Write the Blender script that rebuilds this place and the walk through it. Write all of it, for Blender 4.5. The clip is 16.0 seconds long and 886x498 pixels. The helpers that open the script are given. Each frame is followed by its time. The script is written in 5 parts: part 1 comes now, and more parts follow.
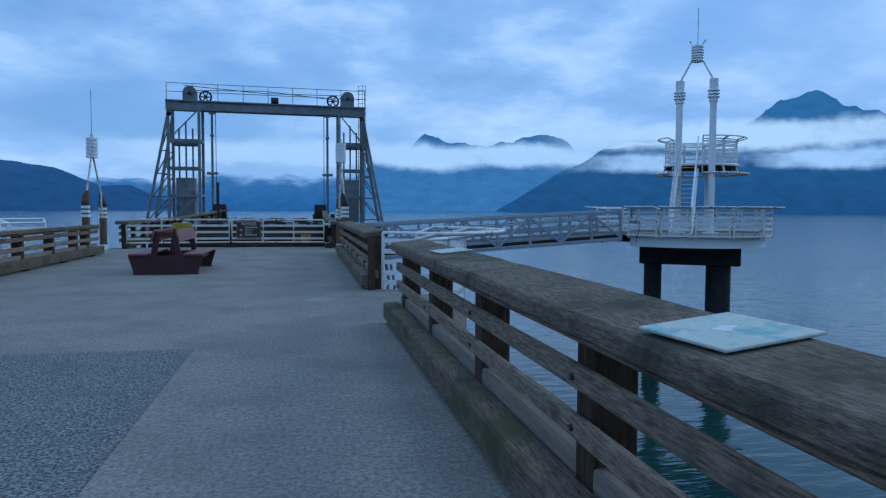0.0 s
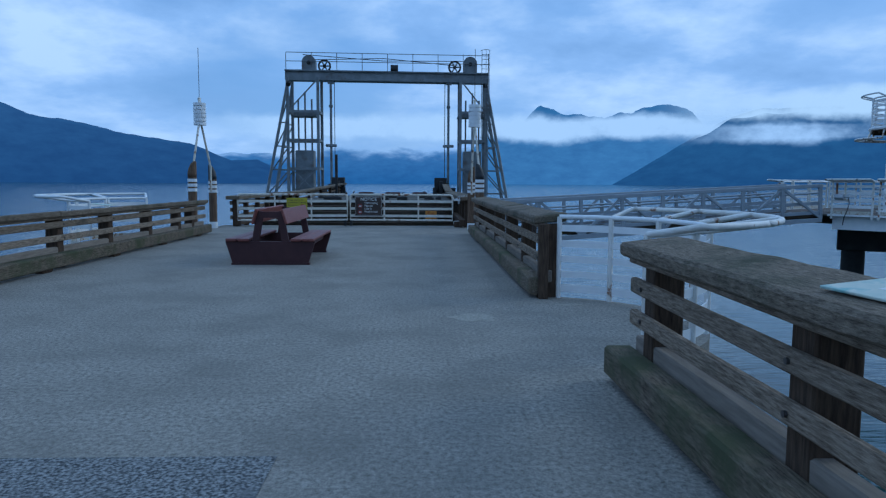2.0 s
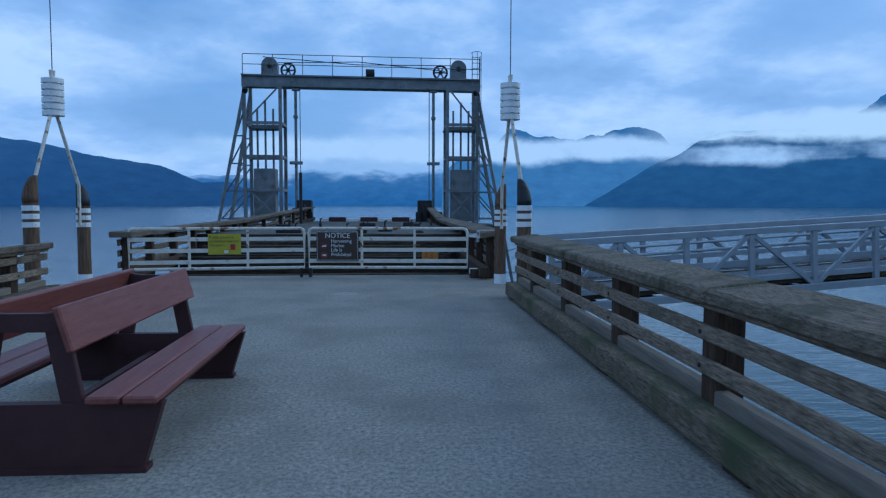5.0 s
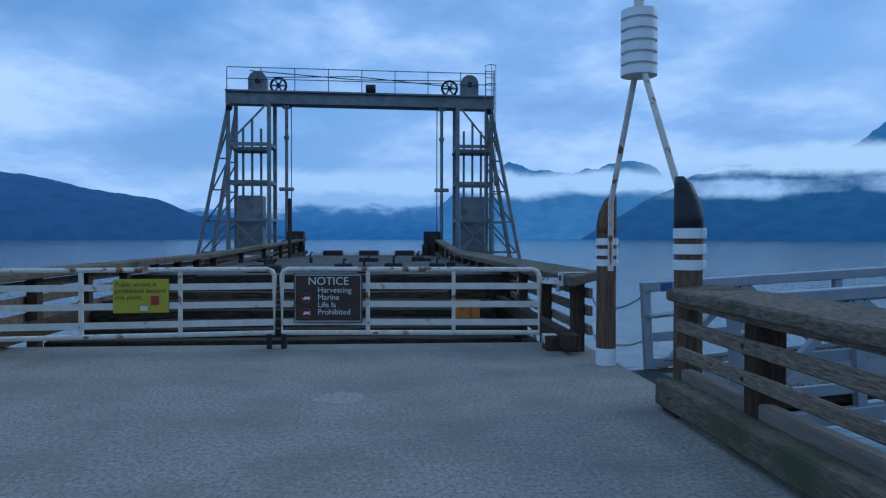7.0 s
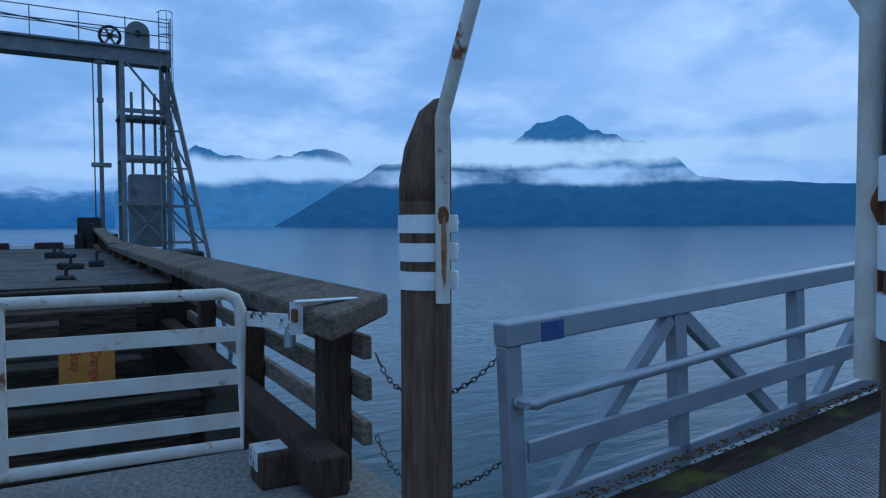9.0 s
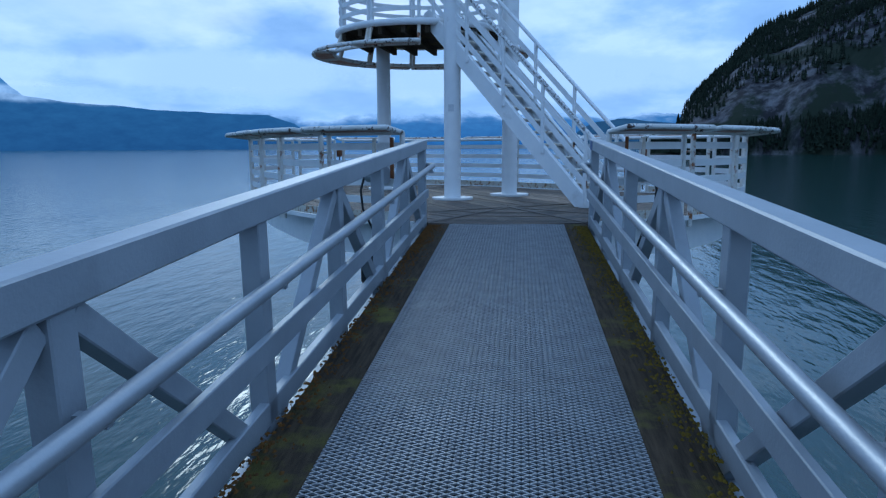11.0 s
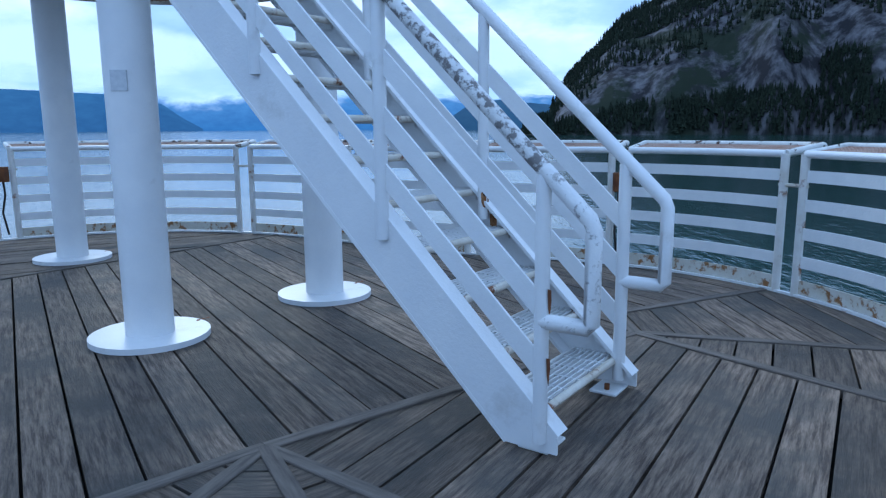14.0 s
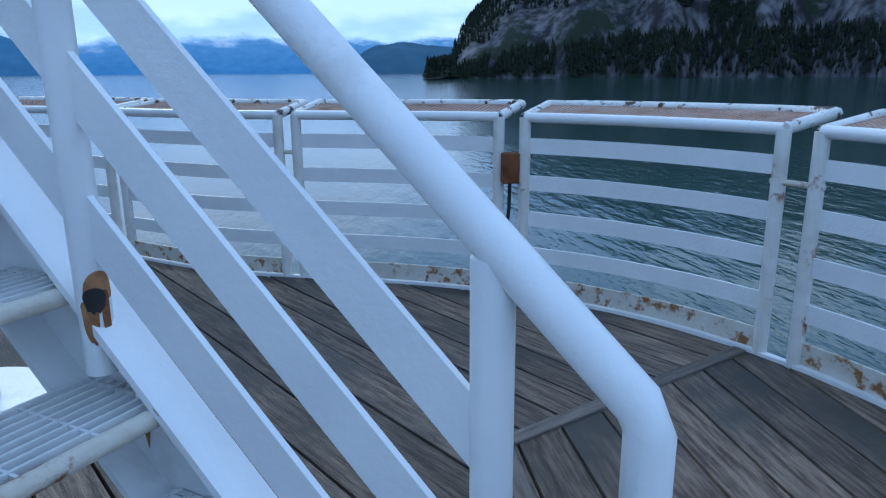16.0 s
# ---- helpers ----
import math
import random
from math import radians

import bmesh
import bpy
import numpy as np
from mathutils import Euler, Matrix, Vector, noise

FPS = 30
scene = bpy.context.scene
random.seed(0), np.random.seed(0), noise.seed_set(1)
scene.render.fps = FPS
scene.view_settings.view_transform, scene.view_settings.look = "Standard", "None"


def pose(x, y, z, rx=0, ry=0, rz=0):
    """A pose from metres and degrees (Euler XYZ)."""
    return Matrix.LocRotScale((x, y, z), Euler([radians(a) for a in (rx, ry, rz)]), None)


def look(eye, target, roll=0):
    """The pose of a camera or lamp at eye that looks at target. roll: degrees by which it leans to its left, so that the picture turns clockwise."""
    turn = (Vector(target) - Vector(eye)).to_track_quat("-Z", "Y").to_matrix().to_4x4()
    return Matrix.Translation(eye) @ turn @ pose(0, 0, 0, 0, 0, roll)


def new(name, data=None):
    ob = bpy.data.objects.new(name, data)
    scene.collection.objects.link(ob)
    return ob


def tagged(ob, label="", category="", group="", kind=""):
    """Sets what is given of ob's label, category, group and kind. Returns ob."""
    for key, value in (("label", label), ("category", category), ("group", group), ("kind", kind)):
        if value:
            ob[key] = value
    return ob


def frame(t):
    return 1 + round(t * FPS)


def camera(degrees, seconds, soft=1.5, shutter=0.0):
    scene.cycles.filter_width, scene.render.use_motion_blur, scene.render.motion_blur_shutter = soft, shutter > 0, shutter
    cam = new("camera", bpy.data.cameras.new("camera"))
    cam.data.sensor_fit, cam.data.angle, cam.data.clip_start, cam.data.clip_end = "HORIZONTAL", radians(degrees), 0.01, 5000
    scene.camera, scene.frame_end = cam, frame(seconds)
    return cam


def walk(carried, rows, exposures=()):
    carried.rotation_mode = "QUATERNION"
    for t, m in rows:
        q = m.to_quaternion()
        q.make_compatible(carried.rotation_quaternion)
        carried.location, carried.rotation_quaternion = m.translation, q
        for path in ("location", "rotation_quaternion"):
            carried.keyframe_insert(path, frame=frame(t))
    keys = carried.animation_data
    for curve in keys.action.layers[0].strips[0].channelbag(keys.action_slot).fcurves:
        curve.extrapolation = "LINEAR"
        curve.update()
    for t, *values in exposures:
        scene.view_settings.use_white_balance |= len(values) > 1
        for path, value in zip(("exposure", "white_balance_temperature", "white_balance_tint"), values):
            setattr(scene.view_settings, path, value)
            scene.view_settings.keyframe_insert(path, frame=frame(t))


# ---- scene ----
cam = camera(65.24, 16.0, soft=1.25)
PATH = [
    (0, (0.404, -0.277, 1.484), (0.794, 1.681, 1.372), 0.3),
    (0.5, (0.314, 0.62, 1.47), (0.544, 2.601, 1.314), 0.2),
    (1, (0.234, 1.562, 1.521), (0.373, 3.55, 1.354), 0.1),
    (1.5, (0.101, 2.541, 1.488), (0.178, 4.532, 1.309), 0.3),
    (2, (0.012, 3.684, 1.486), (0.079, 5.674, 1.296), 0.3),
    (2.5, (-0.102, 5.084, 1.534), (-0.032, 7.073, 1.338), 0.3),
    (3, (-0.216, 6.474, 1.529), (-0.137, 8.466, 1.364), 0.3),
    (3.5, (-0.288, 7.873, 1.539), (-0.198, 9.865, 1.382), 0.2),
    (4, (-0.381, 9.189, 1.555), (-0.27, 11.18, 1.403), 0.0),
    (4.5, (-0.427, 10.579, 1.607), (-0.292, 12.569, 1.465), 0.1),
    (7, (-0.903, 17.923, 1.501), (-0.75, 19.917, 1.469), 0.1),
    (7.5, (-0.874, 19.317, 1.489), (-0.695, 21.309, 1.48), 0.1),
    (8, (-0.671, 20.662, 1.486), (-0.344, 22.635, 1.475), -0.0),
    (8.5, (-0.348, 21.956, 1.493), (0.278, 23.855, 1.461), -0.3),
    (9, (0.209, 23.229, 1.456), (1.188, 24.971, 1.386), -0.3),
    (9.5, (1.063, 24.295, 1.399), (2.494, 25.685, 1.251), -1.1),
    (10, (2.069, 24.782, 1.348), (3.862, 25.627, 1.075), -0.2),
    (10.2, (2.49, 24.952, 1.317), (4.346, 25.633, 1.016), -0.2),
    (11, (4.60, 25.14, 1.43), (6.571, 25.481, 1.137), -0.2),
    (11.8, (6.88, 25.32, 1.59), (8.866, 25.502, 1.297), -0.2),
    (12.5, (8.894, 25.445, 1.694), (10.867, 25.605, 1.405), -0.1),
    (13, (10.251, 25.476, 1.754), (12.224, 25.62, 1.465), 0.1),
    (13.5, (11.402, 25.346, 1.779), (13.376, 25.436, 1.465), -0.1),
    (14, (12.066, 25.192, 1.801), (14.036, 25.197, 1.457), -0.4),
    (14.5, (12.676, 25.057, 1.808), (14.635, 24.955, 1.421), -0.4),
    (15, (13.175, 24.863, 1.808), (15.112, 24.647, 1.358), -0.9),
    (15.5, (13.788, 24.667, 1.825), (15.708, 24.403, 1.332), -0.7),
    (16, (14.403, 24.542, 1.853), (16.323, 24.284, 1.354), -0.5),
]
walk(cam, [(t, look(eye, target, roll)) for t, eye, target, roll in PATH], exposures=[(0, -0.03, 6250, 8), (4, -0.04, 6250, 8), (7, -0.1, 6150, 9), (8, -0.15, 6100, 9), (10.2, -0.02, 6000, 8), (12.4, 0.57, 6650, 11), (13.5, 0.68, 6700, 12), (14.5, 0.78, 6750, 12), (16, 0.66, 6700, 11)])

# ---- world and light ----
world = bpy.data.worlds.new("sky")
scene.world = world
world.use_nodes = True
wn, wl = world.node_tree.nodes, world.node_tree.links
wn.clear()
w_out = wn.new("ShaderNodeOutputWorld")
w_bg = wn.new("ShaderNodeBackground")
w_bg.inputs["Strength"].default_value = 1.0
w_sky = wn.new("ShaderNodeTexSky")
w_sky.sky_type = "NISHITA"
w_sky.sun_disc = False
w_sky.sun_elevation, w_sky.sun_rotation = radians(24), radians(70)
w_tc = wn.new("ShaderNodeTexCoord")
w_sep = wn.new("ShaderNodeSeparateXYZ")
wl.new(w_tc.outputs["Generated"], w_sep.inputs[0])


def wmath(op, a, b=None):
    n = wn.new("ShaderNodeMath")
    n.operation = op
    for k, v in enumerate((a, b)):
        if v is None:
            continue
        if isinstance(v, (int, float)):
            n.inputs[k].default_value = v
        else:
            wl.new(v, n.inputs[k])
    return n.outputs[0]


# clouds lie on a flat layer: directions divided by their height
w_h = wmath("ADD", wmath("MAXIMUM", w_sep.outputs[2], 0.0), 0.26)
w_cmb = wn.new("ShaderNodeCombineXYZ")
wl.new(wmath("DIVIDE", w_sep.outputs[0], w_h), w_cmb.inputs[0])
wl.new(wmath("DIVIDE", w_sep.outputs[1], w_h), w_cmb.inputs[1])


def wnoise(scale, detail, rough, offset):
    n = wn.new("ShaderNodeTexNoise")
    n.inputs["Scale"].default_value, n.inputs["Detail"].default_value, n.inputs["Roughness"].default_value = scale, detail, rough
    mp = wn.new("ShaderNodeMapping")
    mp.inputs["Location"].default_value = offset
    wl.new(w_cmb.outputs[0], mp.inputs[0])
    wl.new(mp.outputs[0], n.inputs["Vector"])
    return n.outputs["Fac"]


def wramp(fac, stops):
    r = wn.new("ShaderNodeValToRGB")
    while len(r.color_ramp.elements) < len(stops):
        r.color_ramp.elements.new(0.5)
    for e, (p, col) in zip(r.color_ramp.elements, stops):
        e.position, e.color = p, (*col, 1)
    wl.new(fac, r.inputs[0])
    return r.outputs[0]


def wmix(fac, a, b, mode="MIX"):
    m = wn.new("ShaderNodeMixRGB")
    m.blend_type = mode
    for k, v in enumerate((fac, a, b)):
        if isinstance(v, (int, float)):
            m.inputs[k].default_value = v
        elif isinstance(v, tuple):
            m.inputs[k].default_value = (*v, 1)
        else:
            wl.new(v, m.inputs[k])
    return m.outputs[0]


w_cover = wramp(wnoise(0.9, 8, 0.52, (3.1, 1.2, 0)), [(0.30, (0, 0, 0)), (0.50, (1, 1, 1))])
w_tone = wramp(wnoise(1.9, 9, 0.56, (0.4, 7.7, 0)), [(0.32, (0.17, 0.36, 0.72)), (0.48, (0.27, 0.50, 0.92)), (0.64, (0.54, 0.77, 1.12))])
w_blue = wmix(1.0, w_sky.outputs[0], (0.075, 0.085, 0.10), "MULTIPLY")
w_blue = wmix(0.55, w_blue, (0.10, 0.40, 1.0))
w_col = wmix(w_cover, w_blue, w_tone)
w_low = wramp(w_sep.outputs[2], [(0.0, (1, 1, 1)), (0.30, (0, 0, 0))])
w_col = wmix(wmath("MULTIPLY", w_low, 0.5), w_col, (0.30, 0.535, 0.93))
wl.new(w_col, w_bg.inputs["Color"])
wl.new(w_bg.outputs[0], w_out.inputs["Surface"])

sun_data = bpy.data.lights.new("sun", "SUN")
sun_data.energy, sun_data.angle, sun_data.color = 0.7, radians(20), (0.76, 0.92, 1.0)
sun = new("sun", sun_data)
sun.matrix_world = look((0, 0, 80), (-60, -20, 45))


# ---- materials ----
def material(name, color=(0.5, 0.5, 0.5), rough=0.6, metal=0.0, color2=None, scale=4.0, stretch=(1, 1, 1), bump=0.0, bump_scale=40.0,
             color3=None, scale3=1.2, cover3=(0.55, 0.7), vary=0.0, island=False, detail=6, spec=0.4, coords="Object", con=(0.3, 0.7), grain=0.6):
    m = bpy.data.materials.new(name)
    m.use_nodes = True
    nt = m.node_tree
    nodes, links = nt.nodes, nt.links
    p = nodes["Principled BSDF"]
    p.inputs["Roughness"].default_value, p.inputs["Metallic"].default_value = rough, metal
    p.inputs["Specular IOR Level"].default_value = spec
    tc = nodes.new("ShaderNodeTexCoord")
    if coords == "World":
        geo = nodes.new("ShaderNodeNewGeometry")
        src = geo.outputs["Position"]
    else:
        src = tc.outputs["Object"]
    mp = nodes.new("ShaderNodeMapping")
    mp.inputs["Scale"].default_value = stretch
    links.new(src, mp.inputs[0])

    def tex(sc, det=6.0, ro=0.6, vec=None):
        n = nodes.new("ShaderNodeTexNoise")
        n.inputs["Scale"].default_value, n.inputs["Detail"].default_value, n.inputs["Roughness"].default_value = sc, det, ro
        links.new(vec or mp.outputs[0], n.inputs["Vector"])
        return n.outputs["Fac"]

    def ramp(fac, lo, hi, a=(0, 0, 0), b=(1, 1, 1)):
        r = nodes.new("ShaderNodeValToRGB")
        r.color_ramp.elements[0].position, r.color_ramp.elements[1].position = lo, hi
        r.color_ramp.elements[0].color, r.color_ramp.elements[1].color = (*a, 1), (*b, 1)
        links.new(fac, r.inputs[0])
        return r.outputs[0]

    def mix(fac, a, b, mode="MIX"):
        x = nodes.new("ShaderNodeMixRGB")
        x.blend_type = mode
        for k, v in enumerate((fac, a, b)):
            if isinstance(v, (int, float)):
                x.inputs[k].default_value = v
            elif isinstance(v, tuple):
                x.inputs[k].default_value = (*v, 1)
            else:
                links.new(v, x.inputs[k])
        return x.outputs[0]

    col = ramp(tex(scale, detail, grain), *con, color, color2 or tuple(0.8 * c for c in color))
    if color3:
        col = mix(ramp(tex(scale3, 7, 0.65, src), *cover3), col, color3)
    if vary:
        if island:
            rnd = nodes.new("ShaderNodeNewGeometry").outputs["Random Per Island"]
        else:
            rnd = nodes.new("ShaderNodeObjectInfo").outputs["Random"]
        v = ramp(rnd, 0.0, 1.0, (1 - vary,) * 3, (1 + vary * 0.6,) * 3)
        col = mix(1.0, col, v, "MULTIPLY")
    links.new(col, p.inputs["Base Color"])
    if bump:
        b = nodes.new("ShaderNodeBump")
        b.inputs["Strength"].default_value, b.inputs["Distance"].default_value = bump, 0.01
        links.new(tex(bump_scale, 5), b.inputs["Height"])
        links.new(b.outputs[0], p.inputs["Normal"])
    return m


CONCRETE = material("concrete", (0.085, 0.078, 0.067), 0.94, color2=(0.46, 0.415, 0.355), scale=27, stretch=(1.1, 0.9, 1), bump=0.3, bump_scale=90, color3=(0.165, 0.151, 0.130), scale3=0.9, cover3=(0.42, 0.84), spec=0.15, detail=12, con=(0.37, 0.63), grain=0.86)
AGGREGATE = material("aggregate", (0.05, 0.053, 0.055), 0.9, color2=(0.33, 0.325, 0.31), scale=46, con=(0.40, 0.64), bump=0.4, bump_scale=120, color3=(0.13, 0.13, 0.13), scale3=2.0, spec=0.2)
PALE = material("worn_concrete", (0.15, 0.137, 0.115), 0.94, color2=(0.44, 0.40, 0.335), scale=30, con=(0.34, 0.62), grain=0.8, spec=0.15, bump=0.4, bump_scale=120)
CAP = material("weathered_cap", (0.062, 0.045, 0.031), 0.88, spec=0.2, color2=(0.27, 0.208, 0.152), scale=12, con=(0.36, 0.64), grain=0.8, stretch=(6, 0.9, 6), bump=0.8, bump_scale=40, color3=(0.062, 0.060, 0.036), scale3=1.7, cover3=(0.50, 0.66), vary=0.15)
BOARD = material("weathered_board", (0.095, 0.064, 0.043), 0.88, spec=0.2, color2=(0.37, 0.283, 0.210), scale=9, con=(0.36, 0.64), grain=0.75, stretch=(8, 0.8, 8), bump=0.7, bump_scale=36, color3=(0.10, 0.085, 0.065), scale3=2.2, vary=0.25)
KERB = material("kerb_timber", (0.055, 0.039, 0.026), 0.9, spec=0.2, color2=(0.27, 0.207, 0.150), scale=9, con=(0.36, 0.64), grain=0.78, stretch=(7, 0.8, 7), bump=0.9, bump_scale=32, color3=(0.08, 0.085, 0.045), scale3=1.4, cover3=(0.46, 0.64), vary=0.15)
PALE_KERB = material("pale_timber", (0.17, 0.135, 0.105), 0.85, color2=(0.29, 0.235, 0.19), scale=4, stretch=(8, 0.7, 8), bump=0.4, bump_scale=20, vary=0.1)
POST = material("dark_post", (0.042, 0.025, 0.017), 0.9, spec=0.2, color2=(0.130, 0.082, 0.054), scale=6, stretch=(8, 8, 0.8), bump=0.8, bump_scale=20, vary=0.2)
PILE = material("pile_wood", (0.075, 0.042, 0.027), 0.85, spec=0.2, color2=(0.215, 0.132, 0.085), scale=5, stretch=(7, 7, 0.6), bump=0.9, bump_scale=16, color3=(0.045, 0.03, 0.022), scale3=1.5)
PILE_CAP = material("pile_cap", (0.015, 0.016, 0.018), 0.55, color2=(0.04, 0.042, 0.046), scale=7, bump=0.4, bump_scale=20)
BLACK = material("black_steel", (0.012, 0.012, 0.013), 0.7, color2=(0.03, 0.028, 0.027), scale=3, bump=0.4, bump_scale=20)
WHITE = material("white_paint", (0.80, 0.80, 0.79), 0.42, color2=(0.70, 0.71, 0.71), scale=5, bump=0.25, bump_scale=60, color3=(0.34, 0.13, 0.045), scale3=3.4, cover3=(0.69, 0.72), spec=0.5)
WHITE_CLEAN = material("white_paint_clean", (0.82, 0.82, 0.81), 0.4, color2=(0.72, 0.73, 0.74), scale=3, bump=0.2, bump_scale=50, color3=(0.56, 0.55, 0.53), scale3=2.5, cover3=(0.60, 0.74), spec=0.5)
WORN_PIPE = material("worn_white_pipe", (0.78, 0.78, 0.77), 0.5, color2=(0.64, 0.64, 0.63), scale=8, bump=0.5, bump_scale=50, color3=(0.19, 0.175, 0.17), scale3=24.0, cover3=(0.48, 0.56))
SCUFFED_PIPE = material("scuffed_white_pipe", (0.80, 0.80, 0.79), 0.45, color2=(0.70, 0.70, 0.70), scale=8, bump=0.4, bump_scale=50, color3=(0.36, 0.35, 0.34), scale3=24.0, cover3=(0.56, 0.64))
RUSTY = material("rusty_white", (0.72, 0.68, 0.61), 0.6, color2=(0.58, 0.50, 0.40), scale=9, bump=0.5, bump_scale=40, color3=(0.22, 0.075, 0.03), scale3=5.0, cover3=(0.58, 0.64))
RUST = material("rust", (0.11, 0.032, 0.014), 0.9, color2=(0.25, 0.09, 0.032), scale=14, bump=0.8, bump_scale=50)
RUST_PALE = material("pale_rust_stain", (0.42, 0.20, 0.09), 0.8, color2=(0.24, 0.085, 0.03), scale=26, con=(0.4, 0.62), bump=0.4, bump_scale=60)
POST_RUST = material("rust_spotted_white", (0.76, 0.75, 0.72), 0.5, color2=(0.62, 0.58, 0.52), scale=6, bump=0.4, bump_scale=50, color3=(0.24, 0.085, 0.028), scale3=4.5, cover3=(0.58, 0.64))
FLAKING = material("flaking_white_pipe", (0.76, 0.76, 0.74), 0.55, color2=(0.60, 0.58, 0.54), scale=8, bump=0.6, bump_scale=45, color3=(0.075, 0.040, 0.028), scale3=12.0, cover3=(0.56, 0.60))
RAMP = material("ramp_deck", (0.055, 0.052, 0.047), 0.92, spec=0.15, color2=(0.165, 0.152, 0.132), scale=9, con=(0.36, 0.64), bump=0.3, bump_scale=40, color3=(0.05, 0.045, 0.035), scale3=0.6, cover3=(0.5, 0.66))
BAULK = material("old_baulk", (0.026, 0.018, 0.013), 0.92, spec=0.15, color2=(0.105, 0.074, 0.052), scale=4, con=(0.36, 0.66), stretch=(8, 0.8, 8), bump=0.8, bump_scale=20, color3=(0.035, 0.036, 0.018), scale3=1.3, cover3=(0.52, 0.66), vary=0.3)
CREAM = material("stained_white_paint", (0.72, 0.68, 0.60), 0.5, color2=(0.58, 0.52, 0.43), scale=5, bump=0.3, bump_scale=50, color3=(0.26, 0.12, 0.05), scale3=4.2, cover3=(0.62, 0.70))
TOE = material("rusty_toe", (0.66, 0.64, 0.58), 0.6, color2=(0.52, 0.46, 0.36), scale=7, bump=0.4, bump_scale=40, color3=(0.27, 0.115, 0.04), scale3=15.0, cover3=(0.52, 0.60))
STICKER = material("faded_sticker", (0.50, 0.53, 0.56), 0.5, color2=(0.62, 0.64, 0.66), scale=40)
MESH = material("apron_mesh", (0.36, 0.17, 0.11), 0.7, color2=(0.52, 0.38, 0.31), scale=6, bump=0.3, color3=(0.25, 0.09, 0.045), scale3=3.0)
ALU = material("aluminium", (0.29, 0.315, 0.34), 0.5, 0.2, color2=(0.37, 0.395, 0.42), scale=3, bump=0.15, bump_scale=60, color3=(0.29, 0.31, 0.33), scale3=2.2)
ALU_PIPE = material("aluminium_pipe", (0.44, 0.46, 0.48), 0.42, 0.5, color2=(0.36, 0.38, 0.40), scale=6, bump=0.1, bump_scale=60)
STEEL = material("gantry_steel", (0.14, 0.155, 0.16), 0.6, 0.2, color2=(0.25, 0.265, 0.27), scale=1.5, bump=0.2, color3=(0.13, 0.09, 0.07), scale3=0.7, cover3=(0.56, 0.70))
MOSSY = material("mossy_timber", (0.030, 0.022, 0.015), 0.92, spec=0.12, color2=(0.092, 0.066, 0.045), scale=5, stretch=(0.8, 8, 8), bump=0.8, bump_scale=22, color3=(0.13, 0.115, 0.03), scale3=1.9, cover3=(0.56, 0.68))
GRATE = material("galvanised_grate", (0.24, 0.25, 0.265), 0.5, 0.25, color2=(0.33, 0.345, 0.36), scale=8)
# near-black: puts the gloom under the walkway mesh and in the berth gap into colour
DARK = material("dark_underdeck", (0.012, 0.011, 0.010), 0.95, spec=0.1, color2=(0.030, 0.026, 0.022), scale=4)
PLANK = material("deck_plank", (0.070, 0.045, 0.032), 0.72, color2=(0.27, 0.195, 0.145), scale=4, con=(0.40, 0.61), grain=0.72, stretch=(0.9, 10, 10), bump=1.0, bump_scale=18, color3=(0.075, 0.065, 0.055), scale3=1.1, cover3=(0.46, 0.62), vary=0.42)
BATTEN = material("deck_batten", (0.075, 0.060, 0.050), 0.85, color2=(0.19, 0.155, 0.13), scale=5, stretch=(0.9, 9, 9), bump=0.5, bump_scale=25, vary=0.15)
MAROON = material("maroon_paint", (0.105, 0.022, 0.022), 0.5, color2=(0.14, 0.035, 0.032), scale=6, bump=0.3, bump_scale=40)
MAROON_DARK = material("maroon_stain", (0.045, 0.012, 0.013), 0.6, color2=(0.065, 0.02, 0.02), scale=5, bump=0.3, bump_scale=40)
SEAT = material("seat_board", (0.165, 0.040, 0.032), 0.5, color2=(0.25, 0.078, 0.062), scale=5, stretch=(6, 0.6, 6), bump=0.4, bump_scale=30, vary=0.1)
BROWN_SIGN = material("brown_sign", (0.045, 0.025, 0.018), 0.5, color2=(0.055, 0.03, 0.022), scale=4)
YELLOW = material("yellow_sign", (0.47, 0.39, 0.025), 0.55, color2=(0.38, 0.31, 0.03), scale=4)
ORANGE = material("orange_sign", (0.62, 0.25, 0.04), 0.6, color2=(0.48, 0.18, 0.04), scale=5)
LETTER = material("letter_white", (0.75, 0.75, 0.72), 0.5)
INK = material("dark_ink", (0.05, 0.045, 0.03), 0.6)
RED = material("red_ink", (0.42, 0.03, 0.025), 0.5)
BLUE = material("blue_paint", (0.032, 0.078, 0.21), 0.55, color2=(0.06, 0.12, 0.27), scale=20)
PLATE = material("info_plate", (0.42, 0.50, 0.43), 0.6, color2=(0.62, 0.60, 0.50), scale=6, color3=(0.20, 0.42, 0.40), scale3=5.0, cover3=(0.5, 0.62), spec=0.25)
CHAIN = material("chain_steel", (0.07, 0.07, 0.075), 0.5, 0.7, color2=(0.12, 0.10, 0.09), scale=20)
RUBBER = material("black_cable", (0.015, 0.015, 0.016), 0.5)
ROCK = material("cliff_rock", (0.026, 0.025, 0.028), 0.95, spec=0.1, color2=(0.155, 0.146, 0.152), scale=0.085, con=(0.42, 0.63), stretch=(1, 1, 0.35), bump=0.0, color3=(0.022, 0.03, 0.02), scale3=0.016, cover3=(0.50, 0.58), coords="World", detail=12)
FOLIAGE = material("conifer", (0.012, 0.020, 0.014), 0.9, color2=(0.028, 0.038, 0.024), scale=0.08, vary=0.4, island=True, coords="World", spec=0.1)

